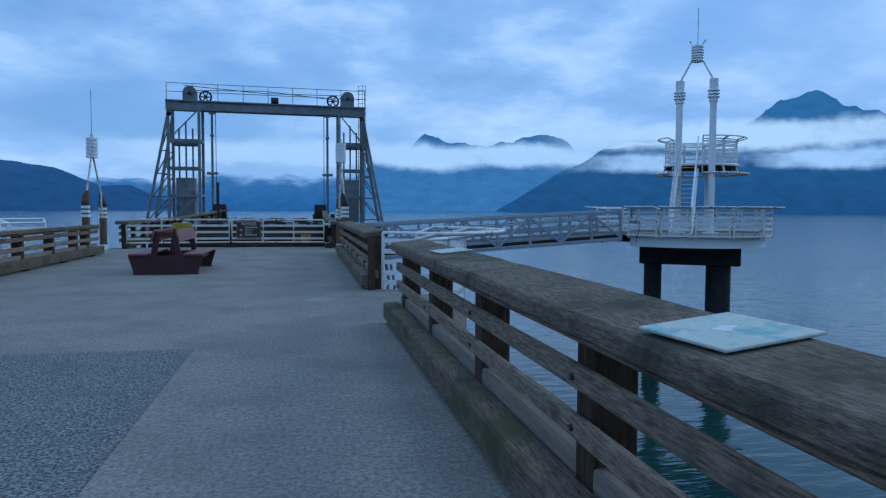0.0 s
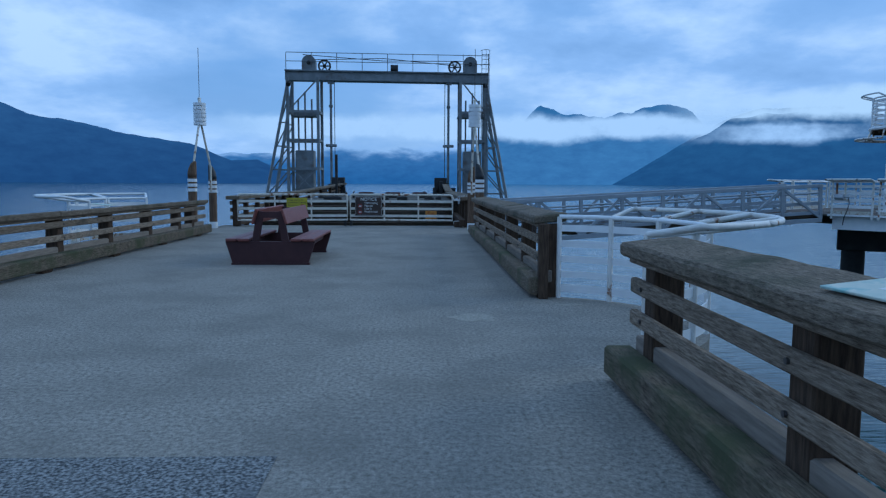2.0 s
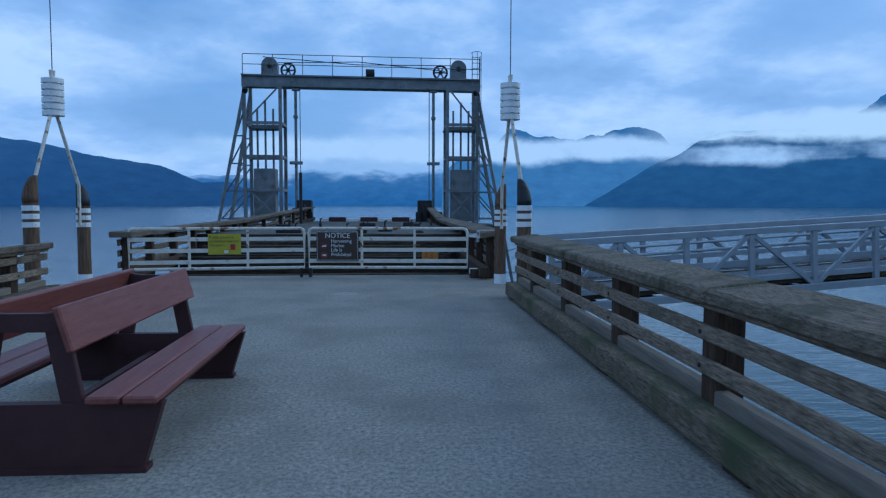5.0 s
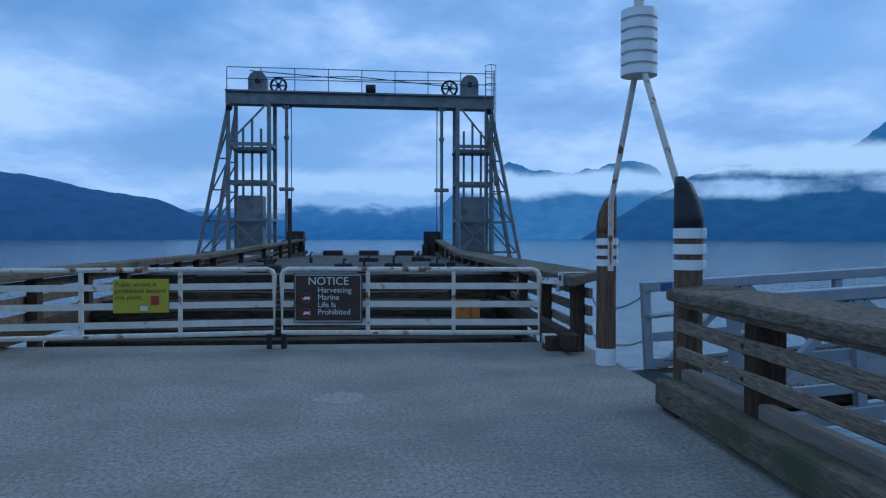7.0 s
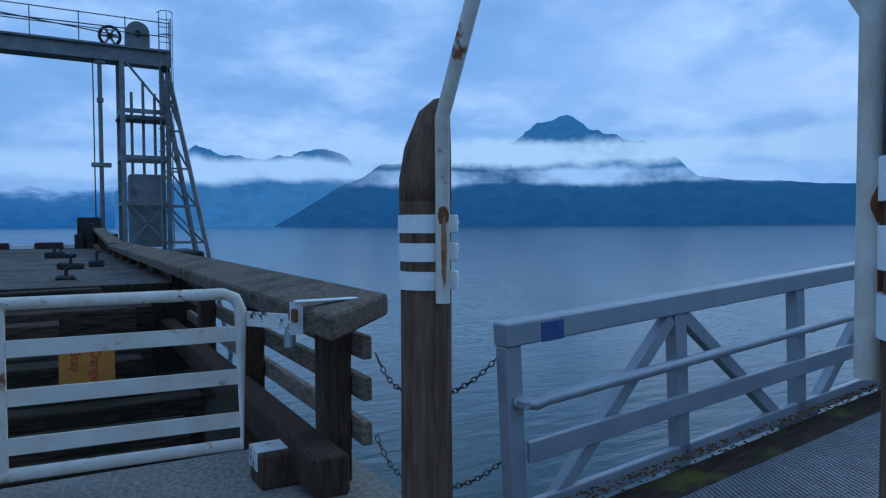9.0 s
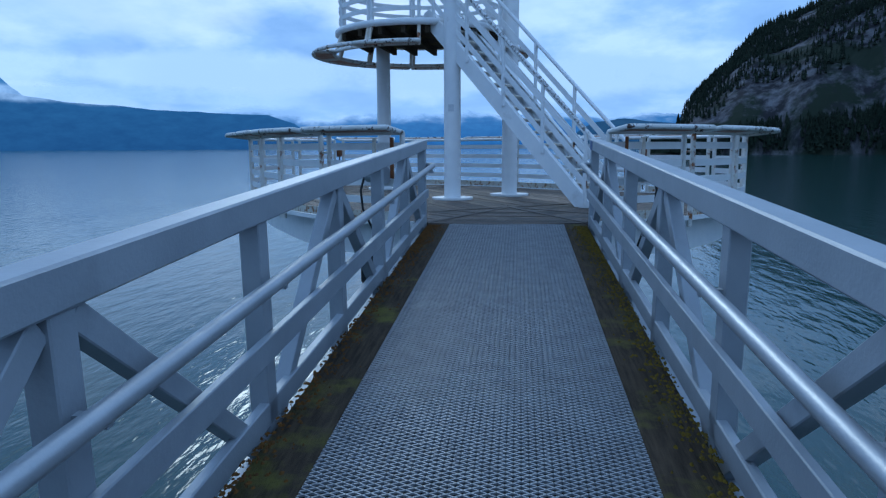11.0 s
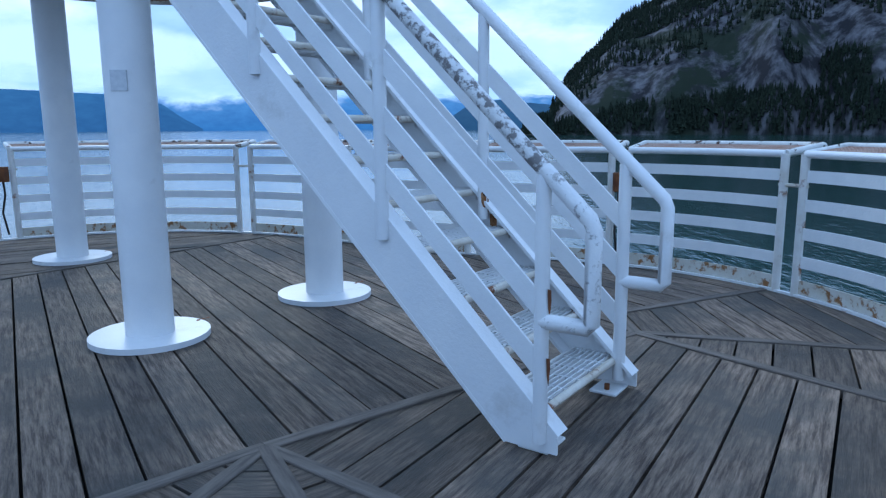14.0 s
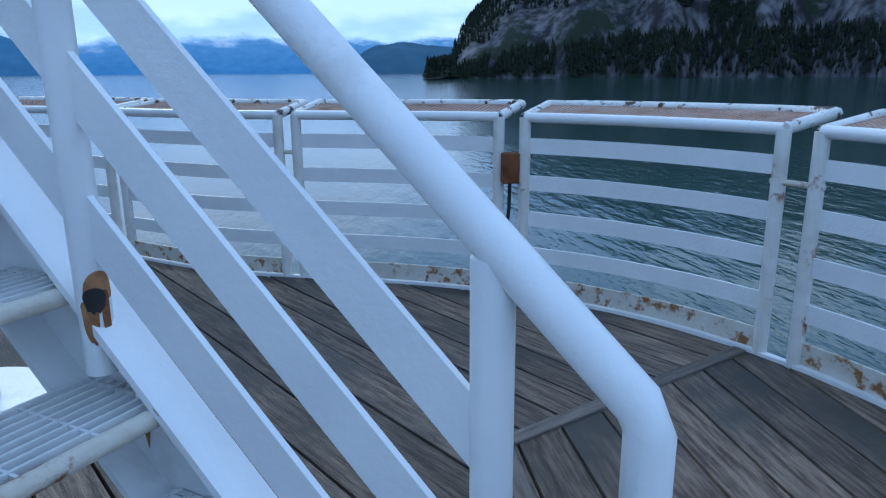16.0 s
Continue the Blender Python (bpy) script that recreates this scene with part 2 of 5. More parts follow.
# water: dark green-blue with small ripples
WATER = bpy.data.materials.new("sea_water")
WATER.use_nodes = True
_n, _l = WATER.node_tree.nodes, WATER.node_tree.links
_p = _n["Principled BSDF"]
_p.inputs["Base Color"].default_value = (0.012, 0.048, 0.043, 1)
_p.inputs["Roughness"].default_value, _p.inputs["IOR"].default_value = 0.09, 1.33
_g = _n.new("ShaderNodeNewGeometry")
_prev = None
for sc, st, dist, strength in ((0.9, (0.5, 1.5, 1), 0.09, 0.75), (3.4, (0.45, 1.6, 1), 0.03, 0.5), (0.06, (0.5, 1.2, 1), 0.6, 0.2)):
    _mp = _n.new("ShaderNodeMapping")
    _mp.inputs["Scale"].default_value = st
    _mp.inputs["Rotation"].default_value = (0, 0, radians(-35))
    _l.new(_g.outputs["Position"], _mp.inputs[0])
    _t = _n.new("ShaderNodeTexNoise")
    _t.inputs["Scale"].default_value, _t.inputs["Detail"].default_value = sc, 3
    _l.new(_mp.outputs[0], _t.inputs["Vector"])
    _b = _n.new("ShaderNodeBump")
    _b.inputs["Strength"].default_value, _b.inputs["Distance"].default_value = strength, dist
    _l.new(_t.outputs["Fac"], _b.inputs["Height"])
    if _prev:
        _l.new(_prev.outputs[0], _b.inputs["Normal"])
    _prev = _b
_l.new(_prev.outputs[0], _p.inputs["Normal"])


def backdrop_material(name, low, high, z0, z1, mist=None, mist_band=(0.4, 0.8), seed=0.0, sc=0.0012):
    """Distant slope seen through air: haze is painted in as a blue glow."""
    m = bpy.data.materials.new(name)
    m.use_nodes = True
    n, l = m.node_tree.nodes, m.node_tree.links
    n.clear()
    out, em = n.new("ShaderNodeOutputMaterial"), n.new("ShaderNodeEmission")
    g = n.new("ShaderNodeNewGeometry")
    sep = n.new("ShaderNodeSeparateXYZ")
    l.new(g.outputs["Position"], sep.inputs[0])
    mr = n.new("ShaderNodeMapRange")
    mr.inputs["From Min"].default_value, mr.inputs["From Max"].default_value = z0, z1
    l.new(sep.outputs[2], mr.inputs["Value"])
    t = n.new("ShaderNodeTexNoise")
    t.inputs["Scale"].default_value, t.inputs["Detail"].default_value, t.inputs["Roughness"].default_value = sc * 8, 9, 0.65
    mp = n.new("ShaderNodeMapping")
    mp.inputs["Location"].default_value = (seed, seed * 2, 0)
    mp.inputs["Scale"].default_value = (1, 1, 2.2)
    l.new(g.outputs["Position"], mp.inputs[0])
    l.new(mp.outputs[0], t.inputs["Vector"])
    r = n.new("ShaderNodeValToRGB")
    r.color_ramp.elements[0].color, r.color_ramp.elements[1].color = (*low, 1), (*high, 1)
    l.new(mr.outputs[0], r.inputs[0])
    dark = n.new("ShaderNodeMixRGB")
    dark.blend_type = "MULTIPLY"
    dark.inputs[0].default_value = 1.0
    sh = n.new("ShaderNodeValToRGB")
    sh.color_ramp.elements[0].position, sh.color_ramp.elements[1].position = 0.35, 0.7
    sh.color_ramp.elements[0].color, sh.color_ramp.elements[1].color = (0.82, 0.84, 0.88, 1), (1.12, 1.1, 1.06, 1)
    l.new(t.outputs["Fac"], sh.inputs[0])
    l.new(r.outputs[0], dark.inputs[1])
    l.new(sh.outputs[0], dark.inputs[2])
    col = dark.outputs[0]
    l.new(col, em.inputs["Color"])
    if mist:
        # cloud hangs on the upper slopes and hides them
        t2 = n.new("ShaderNodeTexNoise")
        t2.inputs["Scale"].default_value, t2.inputs["Detail"].default_value, t2.inputs["Roughness"].default_value = sc, 8, 0.62
        mp2 = n.new("ShaderNodeMapping")
        mp2.inputs["Scale"].default_value = (1, 1, 1.7)
        mp2.inputs["Location"].default_value = (seed * 3, seed, seed)
        l.new(g.outputs["Position"], mp2.inputs[0])
        l.new(mp2.outputs[0], t2.inputs["Vector"])
        ad = n.new("ShaderNodeMath")
        ad.operation = "MULTIPLY_ADD"
        ad.inputs[1].default_value = 1.3
        l.new(t2.outputs["Fac"], ad.inputs[0])
        su = n.new("ShaderNodeMath")
        su.operation = "SUBTRACT"
        su.inputs[1].default_value = 0.65
        l.new(mr.outputs[0], su.inputs[0])
        l.new(su.outputs[0], ad.inputs[2])
        mm = n.new("ShaderNodeMapRange")
        mm.interpolation_type = "SMOOTHSTEP"
        mm.inputs["From Min"].default_value, mm.inputs["From Max"].default_value = mist_band
        l.new(ad.outputs[0], mm.inputs["Value"])
        tr = n.new("ShaderNodeBsdfTransparent")
        mx = n.new("ShaderNodeMixShader")
        l.new(mm.outputs[0], mx.inputs[0])
        l.new(em.outputs[0], mx.inputs[1])
        l.new(tr.outputs[0], mx.inputs[2])
        l.new(mx.outputs[0], out.inputs["Surface"])
    else:
        l.new(em.outputs[0], out.inputs["Surface"])
    return m


# ---- building helpers ----
def V(*a):
    return Vector(a)


def box(bm, lo, hi, bevel=0.0):
    """An upright box between two corners, with chamfered edges."""
    r = bmesh.ops.create_cube(bm, size=1.0)
    c = [(a + b) / 2 for a, b in zip(lo, hi)]
    s = [abs(b - a) for a, b in zip(lo, hi)]
    bmesh.ops.scale(bm, vec=s, verts=r["verts"])
    bmesh.ops.translate(bm, vec=c, verts=r["verts"])
    if bevel:
        es = list({e for v in r["verts"] for e in v.link_edges})
        bmesh.ops.bevel(bm, geom=es, offset=bevel, segments=1, affect="EDGES")
    return bm


def bar(bm, a, b, w, h=None, up=(0, 0, 1), bevel=0.0):
    """A bar of rectangular section w wide and h high from a to b."""
    h = h or w
    a, b = Vector(a), Vector(b)
    d = b - a
    z = d.normalized()
    x = Vector(up).cross(z)
    if x.length < 1e-4:
        x = Vector((1, 0, 0)).cross(z)
    x.normalize()
    y = z.cross(x)
    r = bmesh.ops.create_cube(bm, size=1.0)
    m = Matrix((x * w, y * h, z * d.length)).transposed().to_4x4()
    m.translation = (a + b) / 2
    bmesh.ops.transform(bm, matrix=m, verts=r["verts"])
    if bevel:
        es = list({e for v in r["verts"] for e in v.link_edges})
        bmesh.ops.bevel(bm, geom=es, offset=bevel, segments=1, affect="EDGES")
    return bm


def tube(bm, pts, r, n=10, closed=False):
    """A round pipe along a run of points."""
    pts = [Vector(p) for p in pts]
    rings = []
    k = len(pts)
    ref = None
    for i, p in enumerate(pts):
        a = pts[i - 1] if (i or closed) else p
        b = pts[(i + 1) % k] if (i < k - 1 or closed) else p
        d = (b - a).normalized()
        if ref is None:
            ref = d.orthogonal().normalized()
        ref = (ref - d * ref.dot(d)).normalized()
        y = d.cross(ref)
        rings.append([bm.verts.new(p + (ref * math.cos(t) + y * math.sin(t)) * r) for t in (2 * math.pi * j / n for j in range(n))])
    for i in range(k if closed else k - 1):
        q, s = rings[i], rings[(i + 1) % k]
        for j in range(n):
            f = bm.faces.new((q[j], q[(j + 1) % n], s[(j + 1) % n], s[j]))
            f.smooth = True
    if not closed:
        for f in (bm.faces.new(rings[0][::-1]), bm.faces.new(rings[-1])):
            for e in f.edges:
                e.smooth = False
    return bm


def prism(bm, poly, z0, z1):
    """A flat polygon drawn up from z0 to z1."""
    lo = [bm.verts.new((x, y, z0)) for x, y in poly]
    hi = [bm.verts.new((x, y, z1)) for x, y in poly]
    n = len(poly)
    bm.faces.new(hi)
    bm.faces.new(lo[::-1])
    for i in range(n):
        bm.faces.new((lo[i], lo[(i + 1) % n], hi[(i + 1) % n], hi[i]))
    return bm


def sheet(bm, rows):
    """A quad grid through rows of points."""
    g = [[bm.verts.new(p) for p in row] for row in rows]
    for i in range(len(g) - 1):
        for j in range(len(g[0]) - 1):
            bm.faces.new((g[i][j], g[i][j + 1], g[i + 1][j + 1], g[i + 1][j]))
    return bm


def mesh_of(name, bm, mat):
    bmesh.ops.recalc_face_normals(bm, faces=bm.faces)
    me = bpy.data.meshes.new(name)
    bm.to_mesh(me)
    bm.free()
    me.materials.append(mat)
    return me


def part(name, bm, mat, parent=None, label=""):
    ob = new(name, mesh_of(name, bm, mat))
    if parent:
        ob.parent = parent
    if label:
        ob["label"] = label
    return ob


def thing(name, label, category, at=(0, 0, 0), group="", kind=""):
    ob = new(name)
    ob.empty_display_size = 0.1
    ob.location = at
    bpy.context.view_layer.update()
    return tagged(ob, label, category, group, kind)


def solid(name, bm, mat, label, category, group="", kind=""):
    return tagged(part(name, bm, mat), label, category, group, kind)


def B():
    return bmesh.new()


# ---- sea and distance ----
SEA = -5.2
bm = B()
sheet(bm, [[(x, y, SEA) for x in (-4900, -60, 60, 4900)] for y in (-4900, -60, 100, 4900)])
solid("water", bm, WATER, "calm blue-green sea water with small ripples", "water", kind="structure")


def ridge(name, dist, azs, heights, mat, rough, seed, depth=500):
    """A mountain range: bearings in degrees right of +y, and its crest in thousandths of the distance."""
    bm = B()
    rows = [[], [], [], []]
    a = azs[0]
    while a <= azs[-1]:
        h = np.interp(a, azs, heights) * dist / 1000.0
        h += rough * (noise.fractal(Vector((a * 0.22, seed, 0)), 1.0, 2.1, 6)) * h * 0.35
        s, c = math.sin(radians(a)), math.cos(radians(a))
        for row, (k, q) in zip(rows, ((1.0, 0.0), (1.03, 0.45), (1.07, 0.8), (1.10, 1.0))):
            w = 1 + 0.01 * noise.noise(Vector((a * 0.6, seed + q * 5, 1)))
            row.append((s * dist * k * w, c * dist * k * w, SEA + max(h, 2.0) * q))
        a += 0.2
    sheet(bm, rows)
    ob = solid(name, bm, mat, "distant forested mountain range under low cloud, painted in hazy blue", "mountain", kind="structure")
    ob.visible_shadow = False
    return ob


# each range's blue glow is painted haze, not the colour of its forest
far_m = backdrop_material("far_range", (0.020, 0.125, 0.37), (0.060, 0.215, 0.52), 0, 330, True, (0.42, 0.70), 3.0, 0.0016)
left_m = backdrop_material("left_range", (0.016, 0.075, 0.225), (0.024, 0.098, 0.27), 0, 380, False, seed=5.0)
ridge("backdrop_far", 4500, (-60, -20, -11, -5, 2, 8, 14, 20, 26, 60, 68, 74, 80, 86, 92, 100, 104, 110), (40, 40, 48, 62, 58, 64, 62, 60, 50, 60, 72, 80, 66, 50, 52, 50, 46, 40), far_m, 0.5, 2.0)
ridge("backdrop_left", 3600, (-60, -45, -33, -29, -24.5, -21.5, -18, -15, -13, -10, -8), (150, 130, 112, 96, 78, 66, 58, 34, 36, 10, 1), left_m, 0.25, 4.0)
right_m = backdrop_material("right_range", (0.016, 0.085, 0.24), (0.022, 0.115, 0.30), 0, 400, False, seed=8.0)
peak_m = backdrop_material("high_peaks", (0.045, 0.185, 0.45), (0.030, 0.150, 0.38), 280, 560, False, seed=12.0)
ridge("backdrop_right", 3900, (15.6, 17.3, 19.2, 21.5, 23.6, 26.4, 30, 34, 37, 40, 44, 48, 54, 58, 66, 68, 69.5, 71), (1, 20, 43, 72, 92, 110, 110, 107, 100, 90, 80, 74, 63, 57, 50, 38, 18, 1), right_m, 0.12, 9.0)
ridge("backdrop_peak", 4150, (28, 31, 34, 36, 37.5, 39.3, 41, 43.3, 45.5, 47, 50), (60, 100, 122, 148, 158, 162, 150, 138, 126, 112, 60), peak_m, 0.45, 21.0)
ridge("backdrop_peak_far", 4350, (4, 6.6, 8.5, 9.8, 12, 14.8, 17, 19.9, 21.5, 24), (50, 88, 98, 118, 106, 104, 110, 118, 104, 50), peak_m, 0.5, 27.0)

# banks of low cloud across the slopes
def cloud_bank(name, dist, a0, a1, lo, hi, seed, density, tint=(0.40, 0.64, 1.0)):
    m = bpy.data.materials.new(name)
    m.use_nodes = True
    n, l = m.node_tree.nodes, m.node_tree.links
    n.clear()
    out, em, tr, mx = n.new("ShaderNodeOutputMaterial"), n.new("ShaderNodeEmission"), n.new("ShaderNodeBsdfTransparent"), n.new("ShaderNodeMixShader")
    em.inputs["Color"].default_value = (*tint, 1)
    g, mp, t = n.new("ShaderNodeNewGeometry"), n.new("ShaderNodeMapping"), n.new("ShaderNodeTexNoise")
    mp.inputs["Scale"].default_value = (1, 1, 1.5)
    mp.inputs["Location"].default_value = (seed, -seed, seed)
    l.new(g.outputs["Position"], mp.inputs[0])
    l.new(mp.outputs[0], t.inputs["Vector"])
    t.inputs["Scale"].default_value, t.inputs["Detail"].default_value, t.inputs["Roughness"].default_value = 0.0022, 9, 0.6
    sep, mr = n.new("ShaderNodeSeparateXYZ"), n.new("ShaderNodeMapRange")
    l.new(g.outputs["Position"], sep.inputs[0])
    l.new(sep.outputs[2], mr.inputs["Value"])
    mr.inputs["From Min"].default_value, mr.inputs["From Max"].default_value = lo * dist / 1000, hi * dist / 1000
    r = n.new("ShaderNodeValToRGB")
    while len(r.color_ramp.elements) < 4:
        r.color_ramp.elements.new(0.5)
    for e, (p, v) in zip(r.color_ramp.elements, ((0.0, 0.0), (0.35, 1.0), (0.6, 1.0), (1.0, 0.0))):
        e.position, e.color = p, (v, v, v, 1)
    l.new(mr.outputs[0], r.inputs[0])
    ad, ss = n.new("ShaderNodeMath"), n.new("ShaderNodeMapRange")
    ad.operation = "MULTIPLY_ADD"
    ad.inputs[1].default_value, ad.inputs[2].default_value = 0.55, density - 0.55
    l.new(r.outputs[0], ad.inputs[0])
    ad2 = n.new("ShaderNodeMath")
    l.new(ad.outputs[0], ad2.inputs[0])
    l.new(t.outputs["Fac"], ad2.inputs[1])
    ss.interpolation_type = "SMOOTHSTEP"
    ss.inputs["From Min"].default_value, ss.inputs["From Max"].default_value = 0.45, 0.78
    l.new(ad2.outputs[0], ss.inputs["Value"])
    at = n.new("ShaderNodeMath")
    at.operation = "ARCTAN2"
    l.new(sep.outputs[0], at.inputs[0])
    l.new(sep.outputs[1], at.inputs[1])
    fade = ss.outputs[0]
    for e, w in ((a0, 9.0), (a1, -9.0)):
        fr, mu = n.new("ShaderNodeMapRange"), n.new("ShaderNodeMath")
        fr.interpolation_type = "SMOOTHSTEP"
        fr.inputs["From Min"].default_value, fr.inputs["From Max"].default_value = radians(e), radians(e + w)
        l.new(at.outputs[0], fr.inputs["Value"])
        mu.operation = "MULTIPLY"
        l.new(fade, mu.inputs[0])
        l.new(fr.outputs[0], mu.inputs[1])
        fade = mu.outputs[0]
    l.new(fade, mx.inputs[0])
    l.new(tr.outputs[0], mx.inputs[1])
    l.new(em.outputs[0], mx.inputs[2])
    l.new(mx.outputs[0], out.inputs["Surface"])
    az = np.linspace(a0, a1, 40)
    bm = sheet(B(), [[(math.sin(radians(a)) * dist, math.cos(radians(a)) * dist, v * dist / 1000) for a in az] for v in (lo, (lo + hi) / 2, hi)])
    ob = solid(name, bm, m, "bank of low white cloud on the mountains", "cloud", kind="structure")
    ob.visible_shadow = False


cloud_bank("backdrop_cloud_far", 4250, -20, 34, 46, 112, 3.0, 0.30)
cloud_bank("backdrop_cloud_peak", 4020, 18, 74, 66, 140, 17.0, 0.26, (0.44, 0.68, 1.0))
cloud_bank("backdrop_cloud_wisp", 3700, 18, 74, 40, 98, 11.0, 0.18, (0.36, 0.60, 0.98))
cloud_bank("backdrop_cloud_east", 3650, 50, 108, 52, 150, 29.0, 0.24, (0.38, 0.61, 0.95))

# rocky headland with conifers
CL = 620.0
HX, HY = 13.0, 25.0


def head_height(a, q):
    """Height of the headland at a bearing, q from shore (0) to crest (1)."""
    crest = np.interp(a, (96.2, 97.0, 98.5, 98.9, 99.3, 99.9, 101.5, 103.6, 105, 107.5, 112, 118, 160), (1, 2, 8, 34, 52, 66, 98, 130, 142, 158, 190, 205, 225))
    n1 = noise.fractal(Vector((a * 0.25, q * 3, 4)), 1.0, 2.0, 5)
    return max(0.3, crest * (q ** 0.62) * (1 + 0.10 * n1)) if q > 0 else 0.0


bm = B()
rows = []
for iq in range(0, 31):
    q = iq / 30
    row = []
    a = 96.2
    while a <= 160:
        k = CL * (1 + 0.05 * noise.noise(Vector((a * 0.3, 3, 2))) + 0.42 * q)
        row.append((HX + math.sin(radians(a)) * k, HY + math.cos(radians(a)) * k, SEA + head_height(a, q)))
        a += 0.4
    rows.append(row)
sheet(bm, rows)
solid("headland", bm, ROCK, "steep grey rock headland above the shore", "cliff", kind="structure")


def conifer(verts, faces, base, h, rnd):
    """Adds a ragged conifer: stacked drooping whorls of branches."""
    x, y, z = base
    tiers = 5
    for i in range(tiers):
        f = i / tiers
        rr = h * 0.20 * (1 - f) * rnd.uniform(0.75, 1.2) + h * 0.015
        zb, zt = z + h * (0.12 + 0.80 * f), z + h * (0.36 + 0.76 * f)
        zt = min(zt, z + h)
        k0 = len(verts)
        m = 7
        o = rnd.uniform(0, 6)
        for j in range(m):
            t = o + 2 * math.pi * j / m
            q = rr * rnd.uniform(0.55, 1.25)
            verts.append((x + q * math.cos(t), y + q * math.sin(t), zb - h * rnd.uniform(0, 0.05)))
        verts.append((x, y, zt))
        for j in range(m):
            faces.append((k0 + j, k0 + (j + 1) % m, k0 + m))
    k0 = len(verts)
    verts.extend([(x - 0.3, y, z - 1), (x + 0.3, y, z - 1), (x, y, z + h * 0.4)])
    faces.append((k0, k0 + 1, k0 + 2))


rnd = random.Random(5)
tv, tf = [], []
for _ in range(24000):
    a = rnd.uniform(96.5, 150)
    q = rnd.choice((rnd.uniform(0.0, 0.16), rnd.uniform(0.0, 1.0), rnd.uniform(0.55, 1.0)))
    bare = noise.noise(Vector((a * 0.35, q * 5, 9))) + (0.36 if 0.06 < q < 0.30 else -0.24)
    if bare > 0.12:
        continue
    k = CL * (1 + 0.05 * noise.noise(Vector((a * 0.3, 3, 2))) + 0.42 * q)
    z = SEA + head_height(a, q)
    conifer(tv, tf, (HX + math.sin(radians(a)) * k, HY + math.cos(radians(a)) * k, z), rnd.uniform(5, 12) * (0.8 if a > 98.8 else 1.8), rnd)
me = bpy.data.meshes.new("conifers")
me.from_pydata(tv, [], tf)
me.materials.append(FOLIAGE)
tagged(new("conifers", me), "dark green conifers covering the headland slope", "tree", kind="stuff")

# near wooded point, low hill left of the headland, in painted haze blue
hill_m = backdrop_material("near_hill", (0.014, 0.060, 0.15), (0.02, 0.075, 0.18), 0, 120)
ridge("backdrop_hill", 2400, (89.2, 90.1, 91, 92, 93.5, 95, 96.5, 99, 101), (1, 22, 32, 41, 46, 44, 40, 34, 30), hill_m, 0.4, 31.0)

# ---- pier ----
PIER_L, PIER_R = -6.75, 1.82
BAY_C, BAY_R = (1.3, 11.0), 1.72
outline = [(PIER_L, -14), (PIER_R, -14), (PIER_R, 9.3)]
outline += [(BAY_C[0] + BAY_R * math.cos(t), BAY_C[1] + BAY_R * math.sin(t)) for t in np.linspace(radians(-66), radians(70), 22)]
outline += [(PIER_R, 12.7), (PIER_R, 27.75), (PIER_L, 27.75)]
bm = prism(B(), outline, -0.45, 0.0)
solid("floor", bm, CONCRETE, "grey worn concrete pier deck", "pier deck", kind="structure")
bm = B()
box(bm, (PIER_L, -14, -0.02), (-0.76, 7.35, 0.004))
solid("floor_patch", bm, AGGREGATE, "darker exposed-aggregate concrete patch in the deck", "pavement", kind="structure")
for k, (x, y, rx, ry) in enumerate(((0.63, 11.25, 0.34, 0.26), (1.85, 12.05, 0.22, 0.10), (-1.35, 24.45, 0.30, 0.30))):
    poly = []
    for t in np.linspace(0, 2 * math.pi, 41)[:-1]:
        w = 0.78 + 0.34 * noise.fractal(Vector((math.cos(t) * 1.6, math.sin(t) * 1.6, 7.0 * k)), 1.0, 2.0, 4)
        poly.append((x + rx * w * math.cos(t), y + ry * w * math.sin(t)))
    solid("trim_patch", prism(B(), poly, -0.01, 0.002), PALE, "pale worn spot in the concrete", "pavement", kind="structure")
for y in (2.0, 10.0, 18.0, 26.0):
    for x in (-5.8, -2.4, 1.0):
        bm = tube(B(), [(x, y, SEA - 2), (x, y, -0.45)], 0.22, 12)
        solid("pier_pile", bm, BLACK, "dark round pile under the pier deck", "pile", "piles under the pier")


def wobble(bm, amount, seed):
    """Uneven, worn edges."""
    for v in bm.verts:
        p = v.co * 3.1 + Vector((seed, 0, 0))
        v.co += Vector((noise.noise(p), noise.noise(p + Vector((9, 0, 0))) * 0.4, noise.noise(p + Vector((0, 9, 0))))) * amount
    return bm


def plank_y(lo, hi, seed, cuts=14, amount=0.008, bevel=0.012):
    """A long timber along y, cut up so that its edges waver."""
    bm = box(B(), lo, hi, bevel)
    es = [e for e in bm.edges if abs(e.verts[0].co.y - e.verts[1].co.y) > 0.5 * abs(hi[1] - lo[1])]
    bmesh.ops.subdivide_edges(bm, edges=es, cuts=cuts)
    return wobble(bm, amount, seed)


